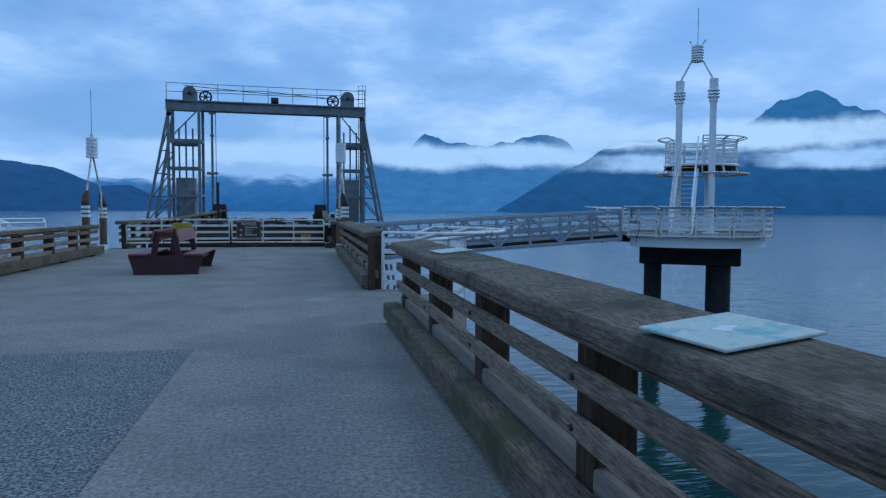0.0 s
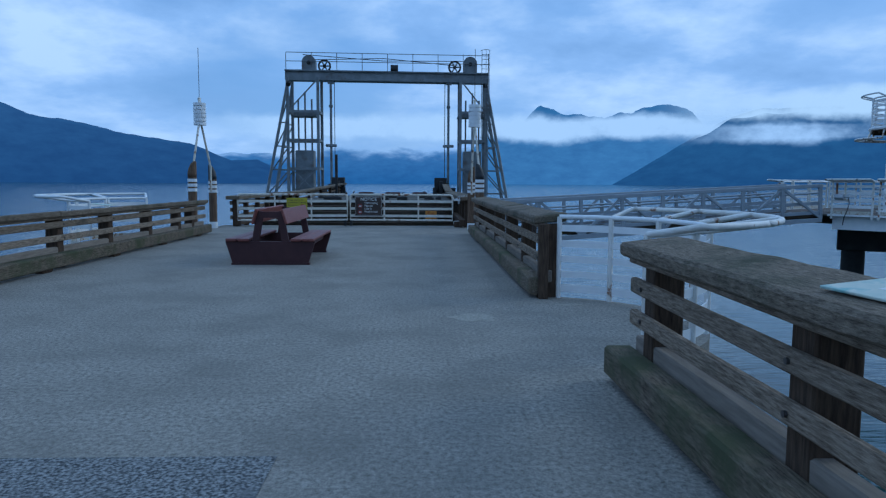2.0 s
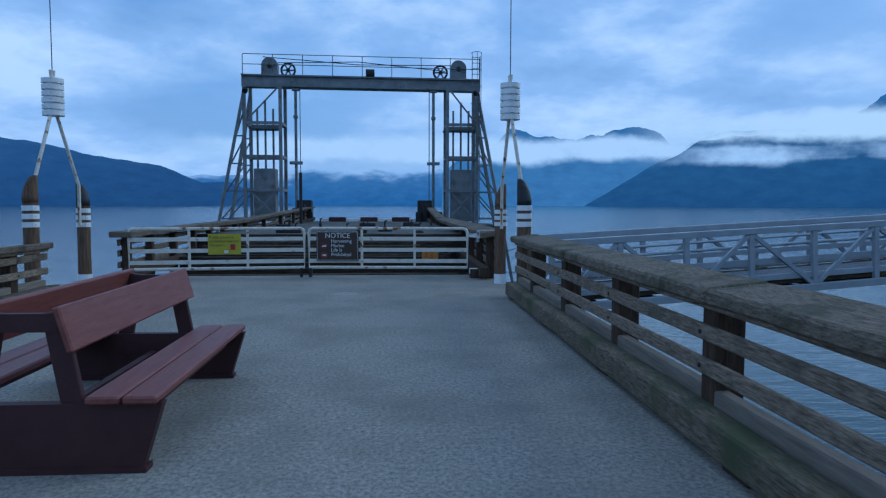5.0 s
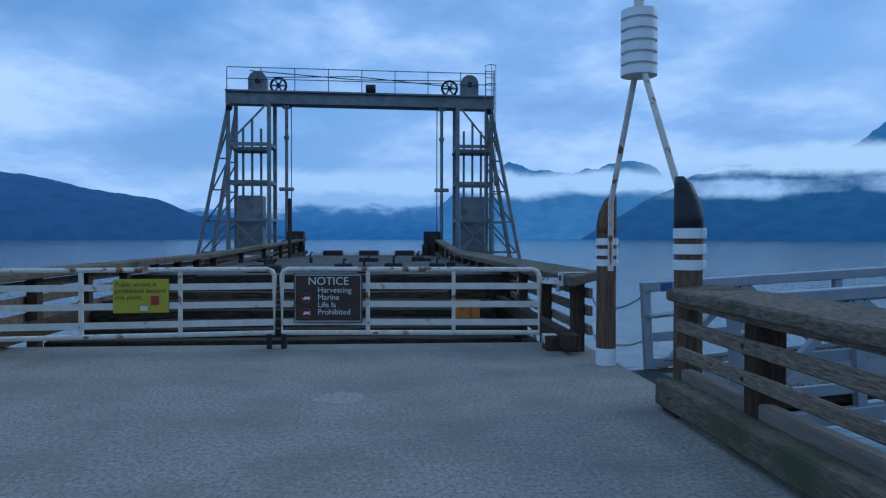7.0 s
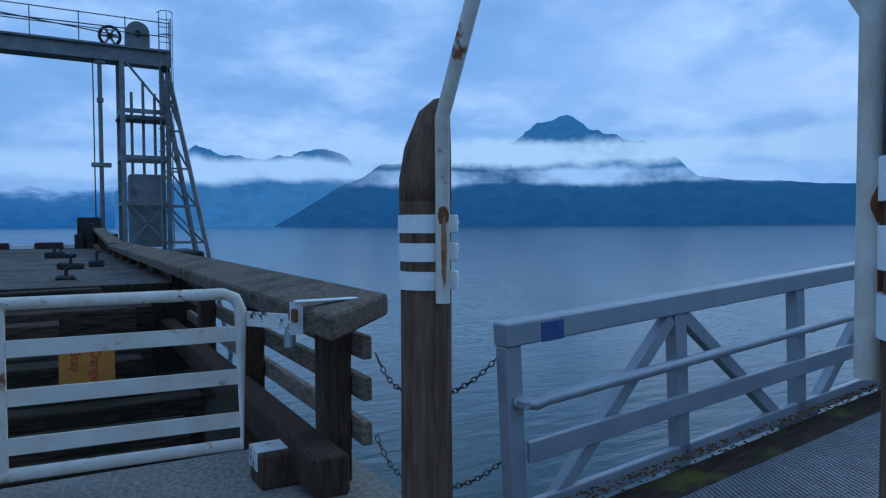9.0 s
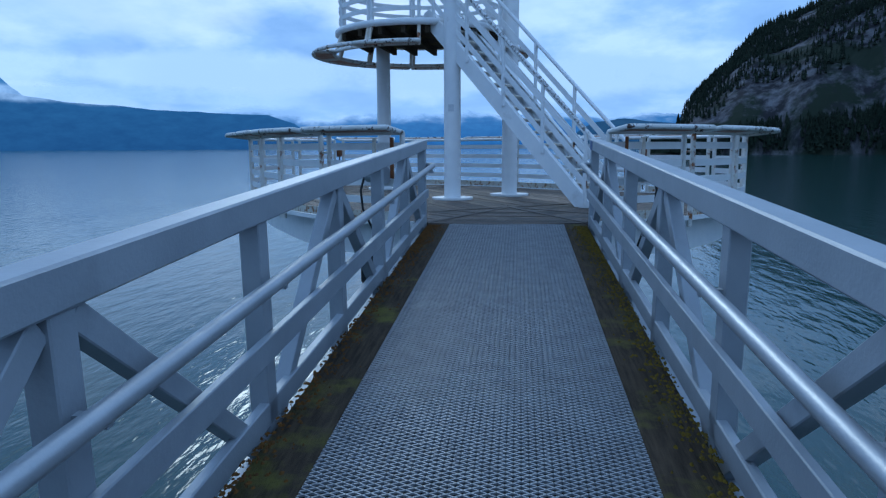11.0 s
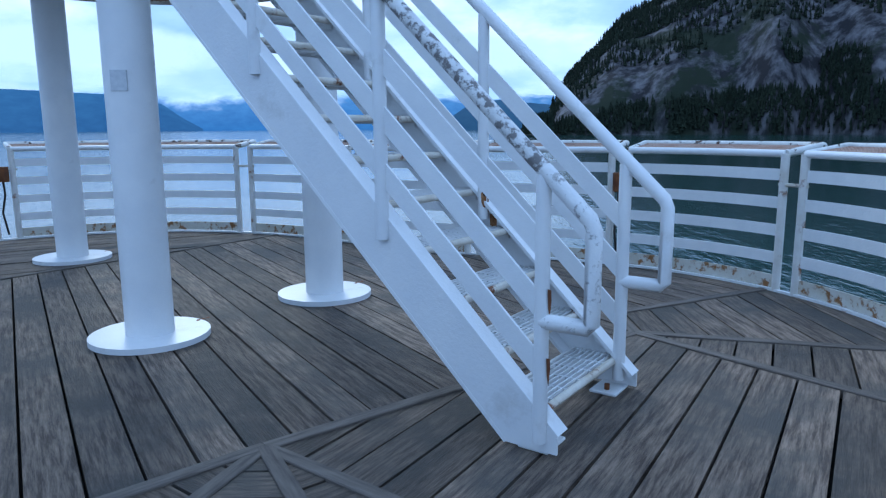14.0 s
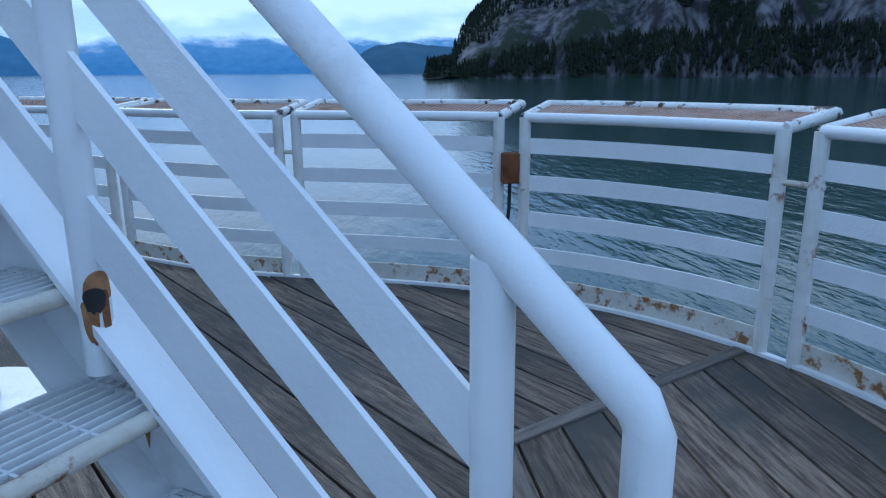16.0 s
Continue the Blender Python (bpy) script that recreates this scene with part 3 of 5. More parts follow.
def timber_rail(y0, y1, side, x_in, posts, label, z=1.06, slope=0.045, end_posts=True):
    """A timber guard rail along y: cap, two boards, posts, kerb and bearer. side: +1 where the sea lies at +x."""
    s = side
    rail = thing("timber_railing", label, "railing", (x_in, (y0 + y1) / 2, 0), "timber railings of the pier")

    def put(name, lo, hi, mat, sd, lab="", **k):
        bm = plank_y(lo, hi, sd, **k)
        bmesh.ops.translate(bm, vec=(-x_in, -(y0 + y1) / 2, 0), verts=bm.verts)
        return part(name, bm, mat, rail, lab)

    X = lambda d: x_in + s * d
    n = max(1, round((y1 - y0) / 4.2))
    for i in range(n):
        a, b = y0 + (y1 - y0) * i / n + (0.004 if i else 0), y0 + (y1 - y0) * (i + 1) / n
        bm = plank_y((min(X(0.02), X(0.46)), a, z - 0.105), (max(X(0.02), X(0.46)), b, z), i * 7 + y0, amount=0.012, bevel=0.02)
        for v in bm.verts:
            v.co.z += slope * s * (v.co.x - X(0.02)) / 0.44 * s
        bmesh.ops.translate(bm, vec=(-x_in, -(y0 + y1) / 2, 0), verts=bm.verts)
        part("cap", bm, CAP, rail, "wide mossy weathered cap plank")
    put("cap_bearer", (min(X(0.09), X(0.15)), y0 + 0.03, z - 0.15), (max(X(0.09), X(0.15)), y1 - 0.03, z - 0.098), BOARD, y0 + 8, "strip under the cap")
    for zz in (0.46, 0.69):
        put("board", (min(X(0.10), X(0.155)), y0 + 0.04, zz), (max(X(0.10), X(0.155)), y1 - 0.04, zz + 0.108), BOARD, zz * 9 + y0, "grey weathered horizontal board")
    for y in posts:
        put("post", (min(X(0.158), X(0.37)), y - 0.10, -0.4), (max(X(0.158), X(0.37)), y + 0.10, z - 0.10), POST, y, "dark square timber post", cuts=1)
    put("kerb", (min(X(-0.05), X(0.16)), y0 - 0.06, 0.05), (max(X(-0.05), X(0.16)), y1 + 0.06, 0.27), KERB, y0 + 3, "heavy mossy kerb timber", amount=0.016, bevel=0.02)
    put("bearer", (min(X(0.165), X(0.27)), y0, 0.2), (max(X(0.165), X(0.27)), y1, 0.36), PALE_KERB, y0 + 5, "paler inner kerb strip")
    yy = y0 + 0.5
    while yy < y1:
        put("block", (min(X(0.0), X(0.14)), yy, 0.0), (max(X(0.0), X(0.14)), yy + 0.3, 0.056), POST, yy, cuts=1)
        yy += 2.6
    for y in posts:
        for zz in (0.515, 0.745):
            bm = tube(B(), [(X(0.10) - x_in, y - (y0 + y1) / 2, zz), (X(0.085) - x_in, y - (y0 + y1) / 2, zz)], 0.016, 8)
            part("bolt", bm, CHAIN, rail)
    return rail


timber_rail(-9.0, 8.75, 1, 1.47, [8.45, 6.5, 4.55, 2.6, 0.65, -1.3, -3.25, -5.2, -7.15], "weathered timber guard railing with mossy cap beside the near deck")
timber_rail(12.6, 23.78, 1, 1.47, [12.72, 14.55, 16.55, 18.55, 20.6, 22.6], "weathered timber guard railing with dark posts along the sea side")
timber_rail(-9.0, 23.75, -1, -6.02, [22.8, 21.75, 19.8, 17.75, 15.8, 13.8, 11.8, 9.8, 7.8, 5.8, 3.8, 1.8, -0.2, -2.2], "long weathered timber guard railing across the deck", z=0.98)
bm = plank_y((1.54, 12.46, 0.0), (1.665, 12.585, 0.97), 3.0, cuts=1)
solid("railing_end_post", bm, POST, "dark heavy post closing the timber railing", "post")

# flat plates on the caps
for x, y, z, rz, w, d in ((1.74, 1.72, 1.095, 8, 0.38, 0.42), (1.76, 6.15, 1.095, 6, 0.31, 0.40), (-6.25, 17.6, 1.02, 5, 0.36, 0.36)):
    t = thing("info_plate", "pale greenish information plate lying on the railing cap", "sign", (x, y, z), "information plates")
    t.rotation_euler = (0, radians(-5 if x > 0 else 5), radians(rz))
    part("panel", box(B(), (-w / 2, -d / 2, 0), (w / 2, d / 2, 0.012), 0.003), PLATE, t)
    part("drawing", prism(B(), [(-0.05, 0.02), (0.02, 0.04), (0.06, 0.01), (0.01, -0.01), (-0.02, -0.05)], 0.012, 0.0135), LETTER, t, "white drawn mark")


# ---- curved white bay railing beside the pier ----
def arc(c, r, a0, a1, n, z):
    return [(c[0] + r * math.cos(t), c[1] + r * math.sin(t), z) for t in np.linspace(a0, a1, n)]


def ribbon(bm, pts, h, w):
    """A flat bar standing on edge along a run of points: h high, w thick."""
    k = len(pts)
    rows = []
    for i, p in enumerate(pts):
        a, b = Vector(pts[max(i - 1, 0)]), Vector(pts[min(i + 1, k - 1)])
        d = (b - a).normalized()
        nrm = Vector((d.y, -d.x, 0)).normalized() * (w / 2)
        p = Vector(p)
        rows.append([p - nrm, p + nrm, p + nrm + Vector((0, 0, h)), p - nrm + Vector((0, 0, h))])
    vs = [[bm.verts.new(q) for q in r] for r in rows]
    for i in range(k - 1):
        for j in range(4):
            bm.faces.new((vs[i][j], vs[i][(j + 1) % 4], vs[i + 1][(j + 1) % 4], vs[i + 1][j]))
    bm.faces.new(vs[0][::-1])
    bm.faces.new(vs[-1])
    return bm


def curved_panel(pts, z, out, name, label, group, apron=0.45, rise=0.05, mesh=True, slats=4, height=0.92, mat=WHITE, lift=0.02, post_mat=None, last=True, toe=None, pipe_mat=None):
    """One bent railing panel: two posts, pipe top, flat slats, toe strip and a sloping mesh apron above. out: unit vectors away from the deck."""
    mid = pts[len(pts) // 2]
    t = thing(name, label, "railing", (mid[0], mid[1], z), group)
    o = Vector((mid[0], mid[1], z))
    L = [Vector((p[0], p[1], z)) - o for p in pts]
    up = lambda q, h: q + Vector((0, 0, h))
    part("post", tube(B(), [up(L[0], -0.12), up(L[0], height)], 0.032, 10), post_mat or mat, t)
    if last:
        part("post", tube(B(), [up(L[-1], -0.12), up(L[-1], height)], 0.032, 10), post_mat or mat, t)
    part("top_pipe", tube(B(), [up(q, height) for q in L], 0.028, 8), mat, t)
    gap = (height - 0.20) / slats
    for i in range(slats):
        part("slat", ribbon(B(), [up(q, 0.21 + gap * i) for q in L], 0.085, 0.012), mat, t)
    part("toe_strip", ribbon(B(), [up(q, lift) for q in L], 0.10, 0.010), toe or TOE, t, "rust-streaked toe strip" if toe is None else "white toe strip")
    if apron:
        E = [up(q, height + rise) + Vector(w) * apron for q, w in zip(L, out)]
        part("apron_pipe", tube(B(), [up(L[0], height), E[0], *E[1:-1], E[-1], up(L[-1], height)], 0.03, 8), pipe_mat or post_mat or mat, t)
        if mesh:
            bm = B()
            k = len(L)
            n = 13
            for i in range(n + 1):
                f = i / n
                tube(bm, [(up(q, height + 0.012)).lerp(e, f) for q, e in zip(L, E)], 0.006, 4)
            m2 = max(12, int((L[0] - L[-1]).length / 0.028))
            for j in range(m2 + 1):
                f = j / m2 * (k - 1)
                i0 = min(int(f), k - 2)
                q = L[i0].lerp(L[i0 + 1], f - i0)
                e = E[i0].lerp(E[i0 + 1], f - i0)
                tube(bm, [up(q, height + 0.012), e], 0.006, 4)
            part("apron_mesh", bm, MESH, t, "rusty expanded-metal mesh apron")
    return t


A0, A1 = radians(-68), radians(72)
for i in range(6):
    a, b = A0 + (A1 - A0) * i / 6 + 0.002, A0 + (A1 - A0) * (i + 1) / 6 - 0.002
    pts = arc(BAY_C, 1.68, a, b, 9, 0)
    out = [(math.cos(t), math.sin(t), 0) for t in np.linspace(a, b, 9)]
    curved_panel(pts, 0.06, out, "bay_railing_panel", "white curved steel railing panel with rust on the posts", "white bay railing panels", apron=0.62 if i < 5 else 0.0, rise=0.10, mesh=False, height=1.0, post_mat=POST_RUST, last=i == 5, toe=WHITE)

for i in range(4):
    a, b = radians(112) + radians(136) * i / 4 + 0.02, radians(112) + radians(136) * (i + 1) / 4 - 0.02
    pts = arc((-6.35, 20.2), 1.68, a, b, 9, 0)
    out = [(math.cos(t), math.sin(t), 0) for t in np.linspace(a, b, 9)]
    curved_panel(pts, 0.06, out, "bay_railing_panel", "white curved steel railing panel beyond the timber railing", "white bay railing panels", apron=0.62, rise=0.10, mesh=False, height=1.0)
solid("floor_bay", prism(B(), [(-6.74, 18.5)] + [(-6.35 + 1.72 * math.cos(t), 20.2 + 1.72 * math.sin(t)) for t in np.linspace(radians(255), radians(105), 16)] + [(-6.74, 21.9)], -0.40, -0.004), CONCRETE, "small concrete bay beside the pier", "pier deck", kind="structure")


# ---- steel gates across the pier ----
def sloped_text(body, size, mat, name="lettering"):
    cu = bpy.data.curves.new(name, "FONT")
    cu.body, cu.size, cu.extrude = body, size, 0.001
    cu.align_x = "LEFT"
    tmp = bpy.data.objects.new(name, cu)
    scene.collection.objects.link(tmp)
    bpy.context.view_layer.update()
    me = bpy.data.meshes.new_from_object(tmp.evaluated_get(bpy.context.evaluated_depsgraph_get()))
    bpy.data.objects.remove(tmp)
    me.materials.clear()
    me.materials.append(mat)
    return me


def lettering(body, size, mat, parent, at, rot=(90, 0, 0)):
    ob = new("lettering", sloped_text(body, size, mat))
    ob.parent = parent
    ob.matrix_basis = pose(*at, *rot)
    return ob


def gate(a, b, label):
    a, b = Vector((*a, 0)), Vector((*b, 0))
    L = (b - a).length
    g = thing("steel_gate", label, "gate", tuple(a), "gates across the pier")
    g.rotation_euler = (0, 0, math.atan2(b.y - a.y, b.x - a.x))
    r, z0, z1 = 0.034, 0.215, 1.075
    c = 0.09
    part("frame", tube(B(), [(0, 0, z0), (L, 0, z0), (L, 0, z1 - c), (L - c * 0.3, 0, z1 - c * 0.3), (L - c, 0, z1), (c, 0, z1), (c * 0.3, 0, z1 - c * 0.3), (0, 0, z1 - c)], r, 10, True), RUSTY, g, "white pipe frame with rust")
    for i in (1, 2):
        part("upright", bar(B(), (L * i / 3, 0, z0), (L * i / 3, 0, z1), 0.05, 0.05), RUSTY, g)
    for i in range(3):
        z = 0.36 + 0.245 * i
        part("slat", bar(B(), (0, -0.012, z), (L, -0.012, z), 0.012, 0.085), CREAM, g)
    return g


g_left = gate((-6.05, 26.97), (-2.46, 27.42), "white painted steel pipe gate with slats and a yellow sign")
g_right = gate((-2.36, 27.42), (1.12, 27.2), "white painted steel pipe gate with slats and a brown notice")
for g, x in ((g_left, 3.55), (g_right, 0.03)):
    part("foot", box(B(), (x - 0.035, -0.05, 0.0), (x + 0.035, 0.05, 0.20), 0.01), BLACK, g, "dark steel foot")

sign = thing("notice_board", "brown notice board with white lettering on the gate", "sign", (-2.19, 27.33, 0.36))
sign.rotation_euler = (0, 0, radians(-4))
part("panel", box(B(), (0, 0, 0), (0.92, 0.02, 0.66), 0.006), BROWN_SIGN, sign)
part("border", tube(B(), [(0.02, -0.002, 0.02), (0.90, -0.002, 0.02), (0.90, -0.002, 0.64), (0.02, -0.002, 0.64)], 0.006, 6, True), LETTER, sign, "thin white border line")
lettering("NOTICE", 0.15, LETTER, sign, (0.19, -0.002, 0.51))
for k, w in enumerate(("Harvesting", "Marine", "Life Is", "Prohibited")):
    lettering(w, 0.105, LETTER, sign, (0.32, -0.002, 0.405 - 0.098 * k))
for z in (0.33, 0.13):
    part("pictogram", tube(B(), [(0.17 + 0.062 * math.cos(t), -0.004, z + 0.062 * math.sin(t)) for t in np.linspace(0, 2 * math.pi, 19)[:-1]], 0.008, 6, True), RED, sign, "red prohibition ring")
    part("symbol", prism(B(), [(0.12, z - 0.01), (0.15, z + 0.022), (0.19, z + 0.014), (0.222, z + 0.024), (0.21, z - 0.004), (0.222, z - 0.026), (0.18, z - 0.016), (0.14, z - 0.024)], -0.001, 0.003), LETTER, sign, "white fish-like symbol").matrix_basis = pose(0, 0, 0, 90, 0, 0)

ys = thing("warning_sign", "yellow warning sign on the gate", "sign", (-4.46, 27.125, 0.52))
ys.rotation_euler = (0, 0, radians(7.1))
part("panel", box(B(), (0, 0, 0), (0.68, 0.015, 0.44), 0.005), YELLOW, ys)
for k, w in enumerate(("Public access is", "prohibited beyond", "this point.")):
    lettering(w, 0.083, INK, ys, (0.025, -0.002, 0.345 - 0.084 * k))
part("symbol", box(B(), (0.46, -0.003, 0.10), (0.56, -0.001, 0.22)), RED, ys, "red pictogram")
part("symbol", box(B(), (0.33, -0.003, 0.03), (0.42, -0.001, 0.09)), LETTER, ys, "small white mark")

# ---- approach beyond the gates ----
bm = prism(B(), [(-6.4, 33.0), (1.9, 33.0), (2.0, 62), (-6.4, 62)], 0.0, 0.40)
for v in bm.verts:
    v.co.z += 0.30 * (62 - v.co.y) / 29
solid("floor_ramp", bm, RAMP, "grey ramp deck of the old ferry berth", "ramp", kind="structure")
# the gap's darkness before the ramp is painted as a near-black sheet
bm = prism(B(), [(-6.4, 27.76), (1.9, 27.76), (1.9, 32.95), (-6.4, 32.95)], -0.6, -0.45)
solid("floor_pit", bm, DARK, "near-black sheet standing in for the dark of the gap before the ramp", "ramp", kind="structure")
rnd = random.Random(3)
solid("wall_ramp", box(B(), (-6.3, 32.9, -0.45), (1.85, 32.99, 0.712)), BAULK, "dark timber front of the ramp", "wall", kind="structure")
for k in range(12):
    y = 28.15 + 0.38 * k
    x0, x1 = rnd.uniform(-6.2, -4.5), rnd.uniform(0.2, 1.3)
    z = -0.30 + 0.075 * k + rnd.uniform(0, 0.20)
    solid("baulk", plank_y((0, 0, 0), (0.3, x1 - x0, z + 0.45), k, cuts=6, amount=0.03), BAULK, "dark heavy timber baulk lying across the berth", "timber", "baulks across the berth").matrix_world = pose(x1, y, -0.45, 0, 0, 90)
for k in range(16):
    x, y = rnd.uniform(-5.8, 1.2), rnd.uniform(33.5, 46)
    h = rnd.uniform(0.12, 0.4)
    w = rnd.uniform(0.1, 0.8)
    bm = wobble(box(B(), (-w / 2, -0.12, 0), (w / 2, 0.12, h * 0.5), 0.03), 0.03, k)
    tube(bm, [(0, 0, h * 0.4), (0, 0, h), (0.08, 0, h + 0.03)], 0.03, 6)
    solid("deck_fitting", bm, BLACK, "dark iron cleat and timber scrap on the ramp deck", "fitting", "fittings on the ramp").location = (x, y, 0.395 + 0.30 * (62 - y) / 29)
bm = B()
box(bm, (-5.6, 61.0, 0.4), (1.6, 61.2, 0.62), 0.02)
solid("barrier", bm, WHITE, "low white barrier at the end of the ramp", "barrier")
for x in (-4.4, -2.2, 0.0):
    solid("buffer_block", box(B(), (x - 0.6, 60.8, 0.4), (x + 0.6, 61.0, 0.72), 0.04), MAROON_DARK, "dark red buffer block before the barrier", "block", "buffer blocks")


def berth_rail(p, q, s, posts, label, tilt=0.0, skew=0.0):
    """A timber guard along the berth from p to q (x, y, z of the cap's top)."""
    p, q = Vector(p), Vector(q)
    t = thing("berth_railing", label, "railing", (p.x, p.y, 0), "timber guards of the berth")
    o = Vector((p.x, p.y, 0))
    d = q - p
    n = max(1, round(d.length / 5))
    for i in range(n):
        a, b = p + d * (i / n), p + d * ((i + 1) / n)
        bm = wobble(bar(B(), a - o + V(0, 0.003, -0.06), b - o - V(0, 0, 0.06), 0.46, 0.12, bevel=0.015), 0.012, i)
        for v in bm.verts:
            side = v.co.x - (d.x / d.y) * v.co.y
            v.co.z += tilt * s * side
            if v.co.y < 0.3:
                v.co.y += skew * s * side
        part("cap", bm, CAP, t, "weathered cap plank")
    for zz in (0.30, 0.55, 0.78):
        part("board", bar(B(), p - o + V(s * 0.12, 0.22, zz - p.z), q - o + V(s * 0.12, 0, zz - p.z), 0.06, 0.13, bevel=0.008), BOARD, t)
    for f in posts:
        a = p + d * f
        part("post", box(B(), (a.x - o.x - 0.075, a.y - o.y - 0.09, -0.4), (a.x - o.x + 0.085, a.y - o.y + 0.09, a.z - 0.12), 0.01), POST, t)
    part("kerb", wobble(bar(B(), p - o + V(-s * 0.15, 0.05, 0.16 - p.z), q - o + V(-s * 0.15, 0, 0.16 - p.z), 0.2, 0.22, bevel=0.015), 0.012, 3), POST, t, "dark kerb timber")
    return t


berth_rail((1.58, 26.52, 1.05), (1.75, 45.0, 0.98), 1, (0.025, 0.13, 0.24, 0.36, 0.48, 0.6, 0.72, 0.84, 0.98), "weathered timber guard running along the closed berth", 0.16, 0.75)
berth_rail((1.75, 45.0, 1.0), (2.1, 62.0, 1.45), 1, (0.03, 0.2, 0.4, 0.6, 0.8), "dark timber guard rising towards the gantry")
berth_rail((-6.2, 26.9, 1.02), (-6.3, 39.0, 1.02), -1, (0.03, 0.15, 0.3, 0.45, 0.6, 0.75, 0.9), "weathered timber guard running along the closed berth")
berth_rail((-6.3, 39.0, 1.02), (-6.3, 62.0, 1.45), -1, (0.03, 0.2, 0.4, 0.6, 0.8), "dark timber guard rising towards the gantry")
bm = tube(B(), [(-5.75, 52.0, 0.4), (-5.75, 52.0, 3.4)], 0.09, 8)
solid("bollard_post", bm, BLACK, "thin dark post standing beside the ramp", "post")
os_ = thing("danger_sign", "faded orange warning board among dark timbers", "sign", (0.22, 29.72, 0.02))
part("panel", box(B(), (0, 0, -0.0), (0.42, 0.02, 0.42), 0.005), ORANGE, os_)
part("leg", box(B(), (0.18, 0.03, -0.55), (0.24, 0.06, 0.3)), POST, os_)
lettering("Danger", 0.105, RED, os_, (0.24, -0.002, 0.40), (90, 90, 0))
lettering("Stay", 0.105, RED, os_, (0.09, -0.002, 0.40), (90, 90, 0))


# ---- piles with beacon masts ----
def beacon_pile(x, y, h, collar=True, mat=PILE, face=1, r=0.123, step=0.14, band=0.09, drop=0.60):
    t = thing("mooring_pile", "round weathered timber pile with slanted dark top and white bands", "pile", (x, y, 0), "banded timber piles")
    bm = B()
    n = 20
    zs = [SEA - 1.0, -1.0, 0.0, 0.6, 1.2, h - 0.40]
    tube(bm, [(0, 0, z) for z in zs], r, n)
    part("shaft", wobble(bm, 0.008, x * 3 + y), mat, t)
    # slanted top: rounded wedge
    bm = B()
    prof = [(h - 0.46, 1.03, 0.0), (h - 0.36, 1.03, 0.0), (h - 0.22, 0.92, 0.12), (h - 0.06, 0.62, 0.42), (h, 0.28, 0.72)]
    rings = []
    for z, k, off in prof:
        rings.append([bm.verts.new((r * k * math.cos(a) - face * off * r, r * math.sin(a) * max(k, 0.5), z)) for a in (2 * math.pi * j / n for j in range(n))])
    for i in range(len(rings) - 1):
        for j in range(n):
            f = bm.faces.new((rings[i][j], rings[i][(j + 1) % n], rings[i + 1][(j + 1) % n], rings[i + 1][j]))
            f.smooth = True
    bm.faces.new(rings[-1])
    bm.faces.new(rings[0][::-1])
    part("top", bm, PILE_CAP if face > 0 else PILE, t, "slanted pile top")
    for k in range(3):
        z = h - drop - step * k
        part("band", tube(B(), [(0, 0, z), (0, 0, z + band)], r + 0.009, 24), WHITE_CLEAN, t, "white steel band")
        part("lug", box(B(), (-0.018, -r - 0.036, z), (0.018, -r - 0.003, z + band), 0.006), WHITE_CLEAN, t).rotation_euler = (0, 0, radians(42.5))
        part("band_bolt", tube(B(), [(0.016, -r - 0.022, z + 0.045), (0.036, -r - 0.022, z + 0.045)], 0.012, 8), RUSTY, t).rotation_euler = (0, 0, radians(42.5))
    if collar:
        part("collar", tube(B(), [(0, 0, 0.0), (0, 0, 0.20)], r + 0.006, 20), WHITE, t, "white painted foot collar")
    return t


def beacon_mast(p, q, z_foot, z0, z1, z_top):
    """Two slanting pipes from a pair of piles carry a slatted barrel and a thin mast."""
    p, q = Vector(p), Vector(q)
    c = (p + q) / 2 - V(0.04, 0, 0)
    t = thing("beacon_mast", "white slanted pipes carrying a slatted barrel and thin aerial", "mast", (c.x, c.y, 0), "beacon masts")
    o = Vector((c.x, c.y, 0))
    for e in (p, q):
        f = e - o
        d = f.normalized()
        foot = f - d * 0.155
        part("pipe", tube(B(), [foot + V(0, 0, z_foot - 0.13), foot + V(0, 0, z_foot + 0.66), d * 0.10 + V(0, 0, z0 + 0.05), -d * 0.06 + V(0, 0, z1 + 0.12)], 0.032, 12), RUSTY, t, "white pipe with rust stains")
        for nm, mat, lo, hi, w, k in (("rust_patch", RUST, 1.455, 1.535, 50, 1.0), ("rust_streak", RUST_PALE, 1.20, 1.50, 22, 2.0)):
            rows_ = [[], [], []]
            for i in range(15):
                f_ = (i - 7) / 7
                q_ = radians(250 + w * f_)
                e_ = math.sqrt(max(0.0, 1 - f_ * f_)) * (1 + 0.9 * noise.noise(Vector((i * 1.3, k, e.y))))
                for row, z in zip(rows_, ((lo + hi) / 2 - (hi - lo) / 2 * e_, (lo + hi) / 2, (lo + hi) / 2 + (hi - lo) / 2 * e_)):
                    row.append((foot.x + 0.0325 * math.cos(q_), foot.y + 0.0325 * math.sin(q_), z))
            part(nm, sheet(B(), rows_), mat, t, "ragged rust on the pipe")
    for k in range(6):
        z = z0 + (z1 - z0) * k / 6
        part("ring", tube(B(), [(0, 0, z), (0, 0, z + 0.085)], 0.185, 24), WHITE_CLEAN, t)
    part("core", tube(B(), [(0, 0, z0 + 0.02), (0, 0, z1 - 0.04)], 0.15, 18), WHITE, t, "white inner drum")
    part("aerial", tube(B(), [(0, 0, z1), (0, 0, z_top)], 0.009, 6), CHAIN, t, "thin dark aerial")
    return t


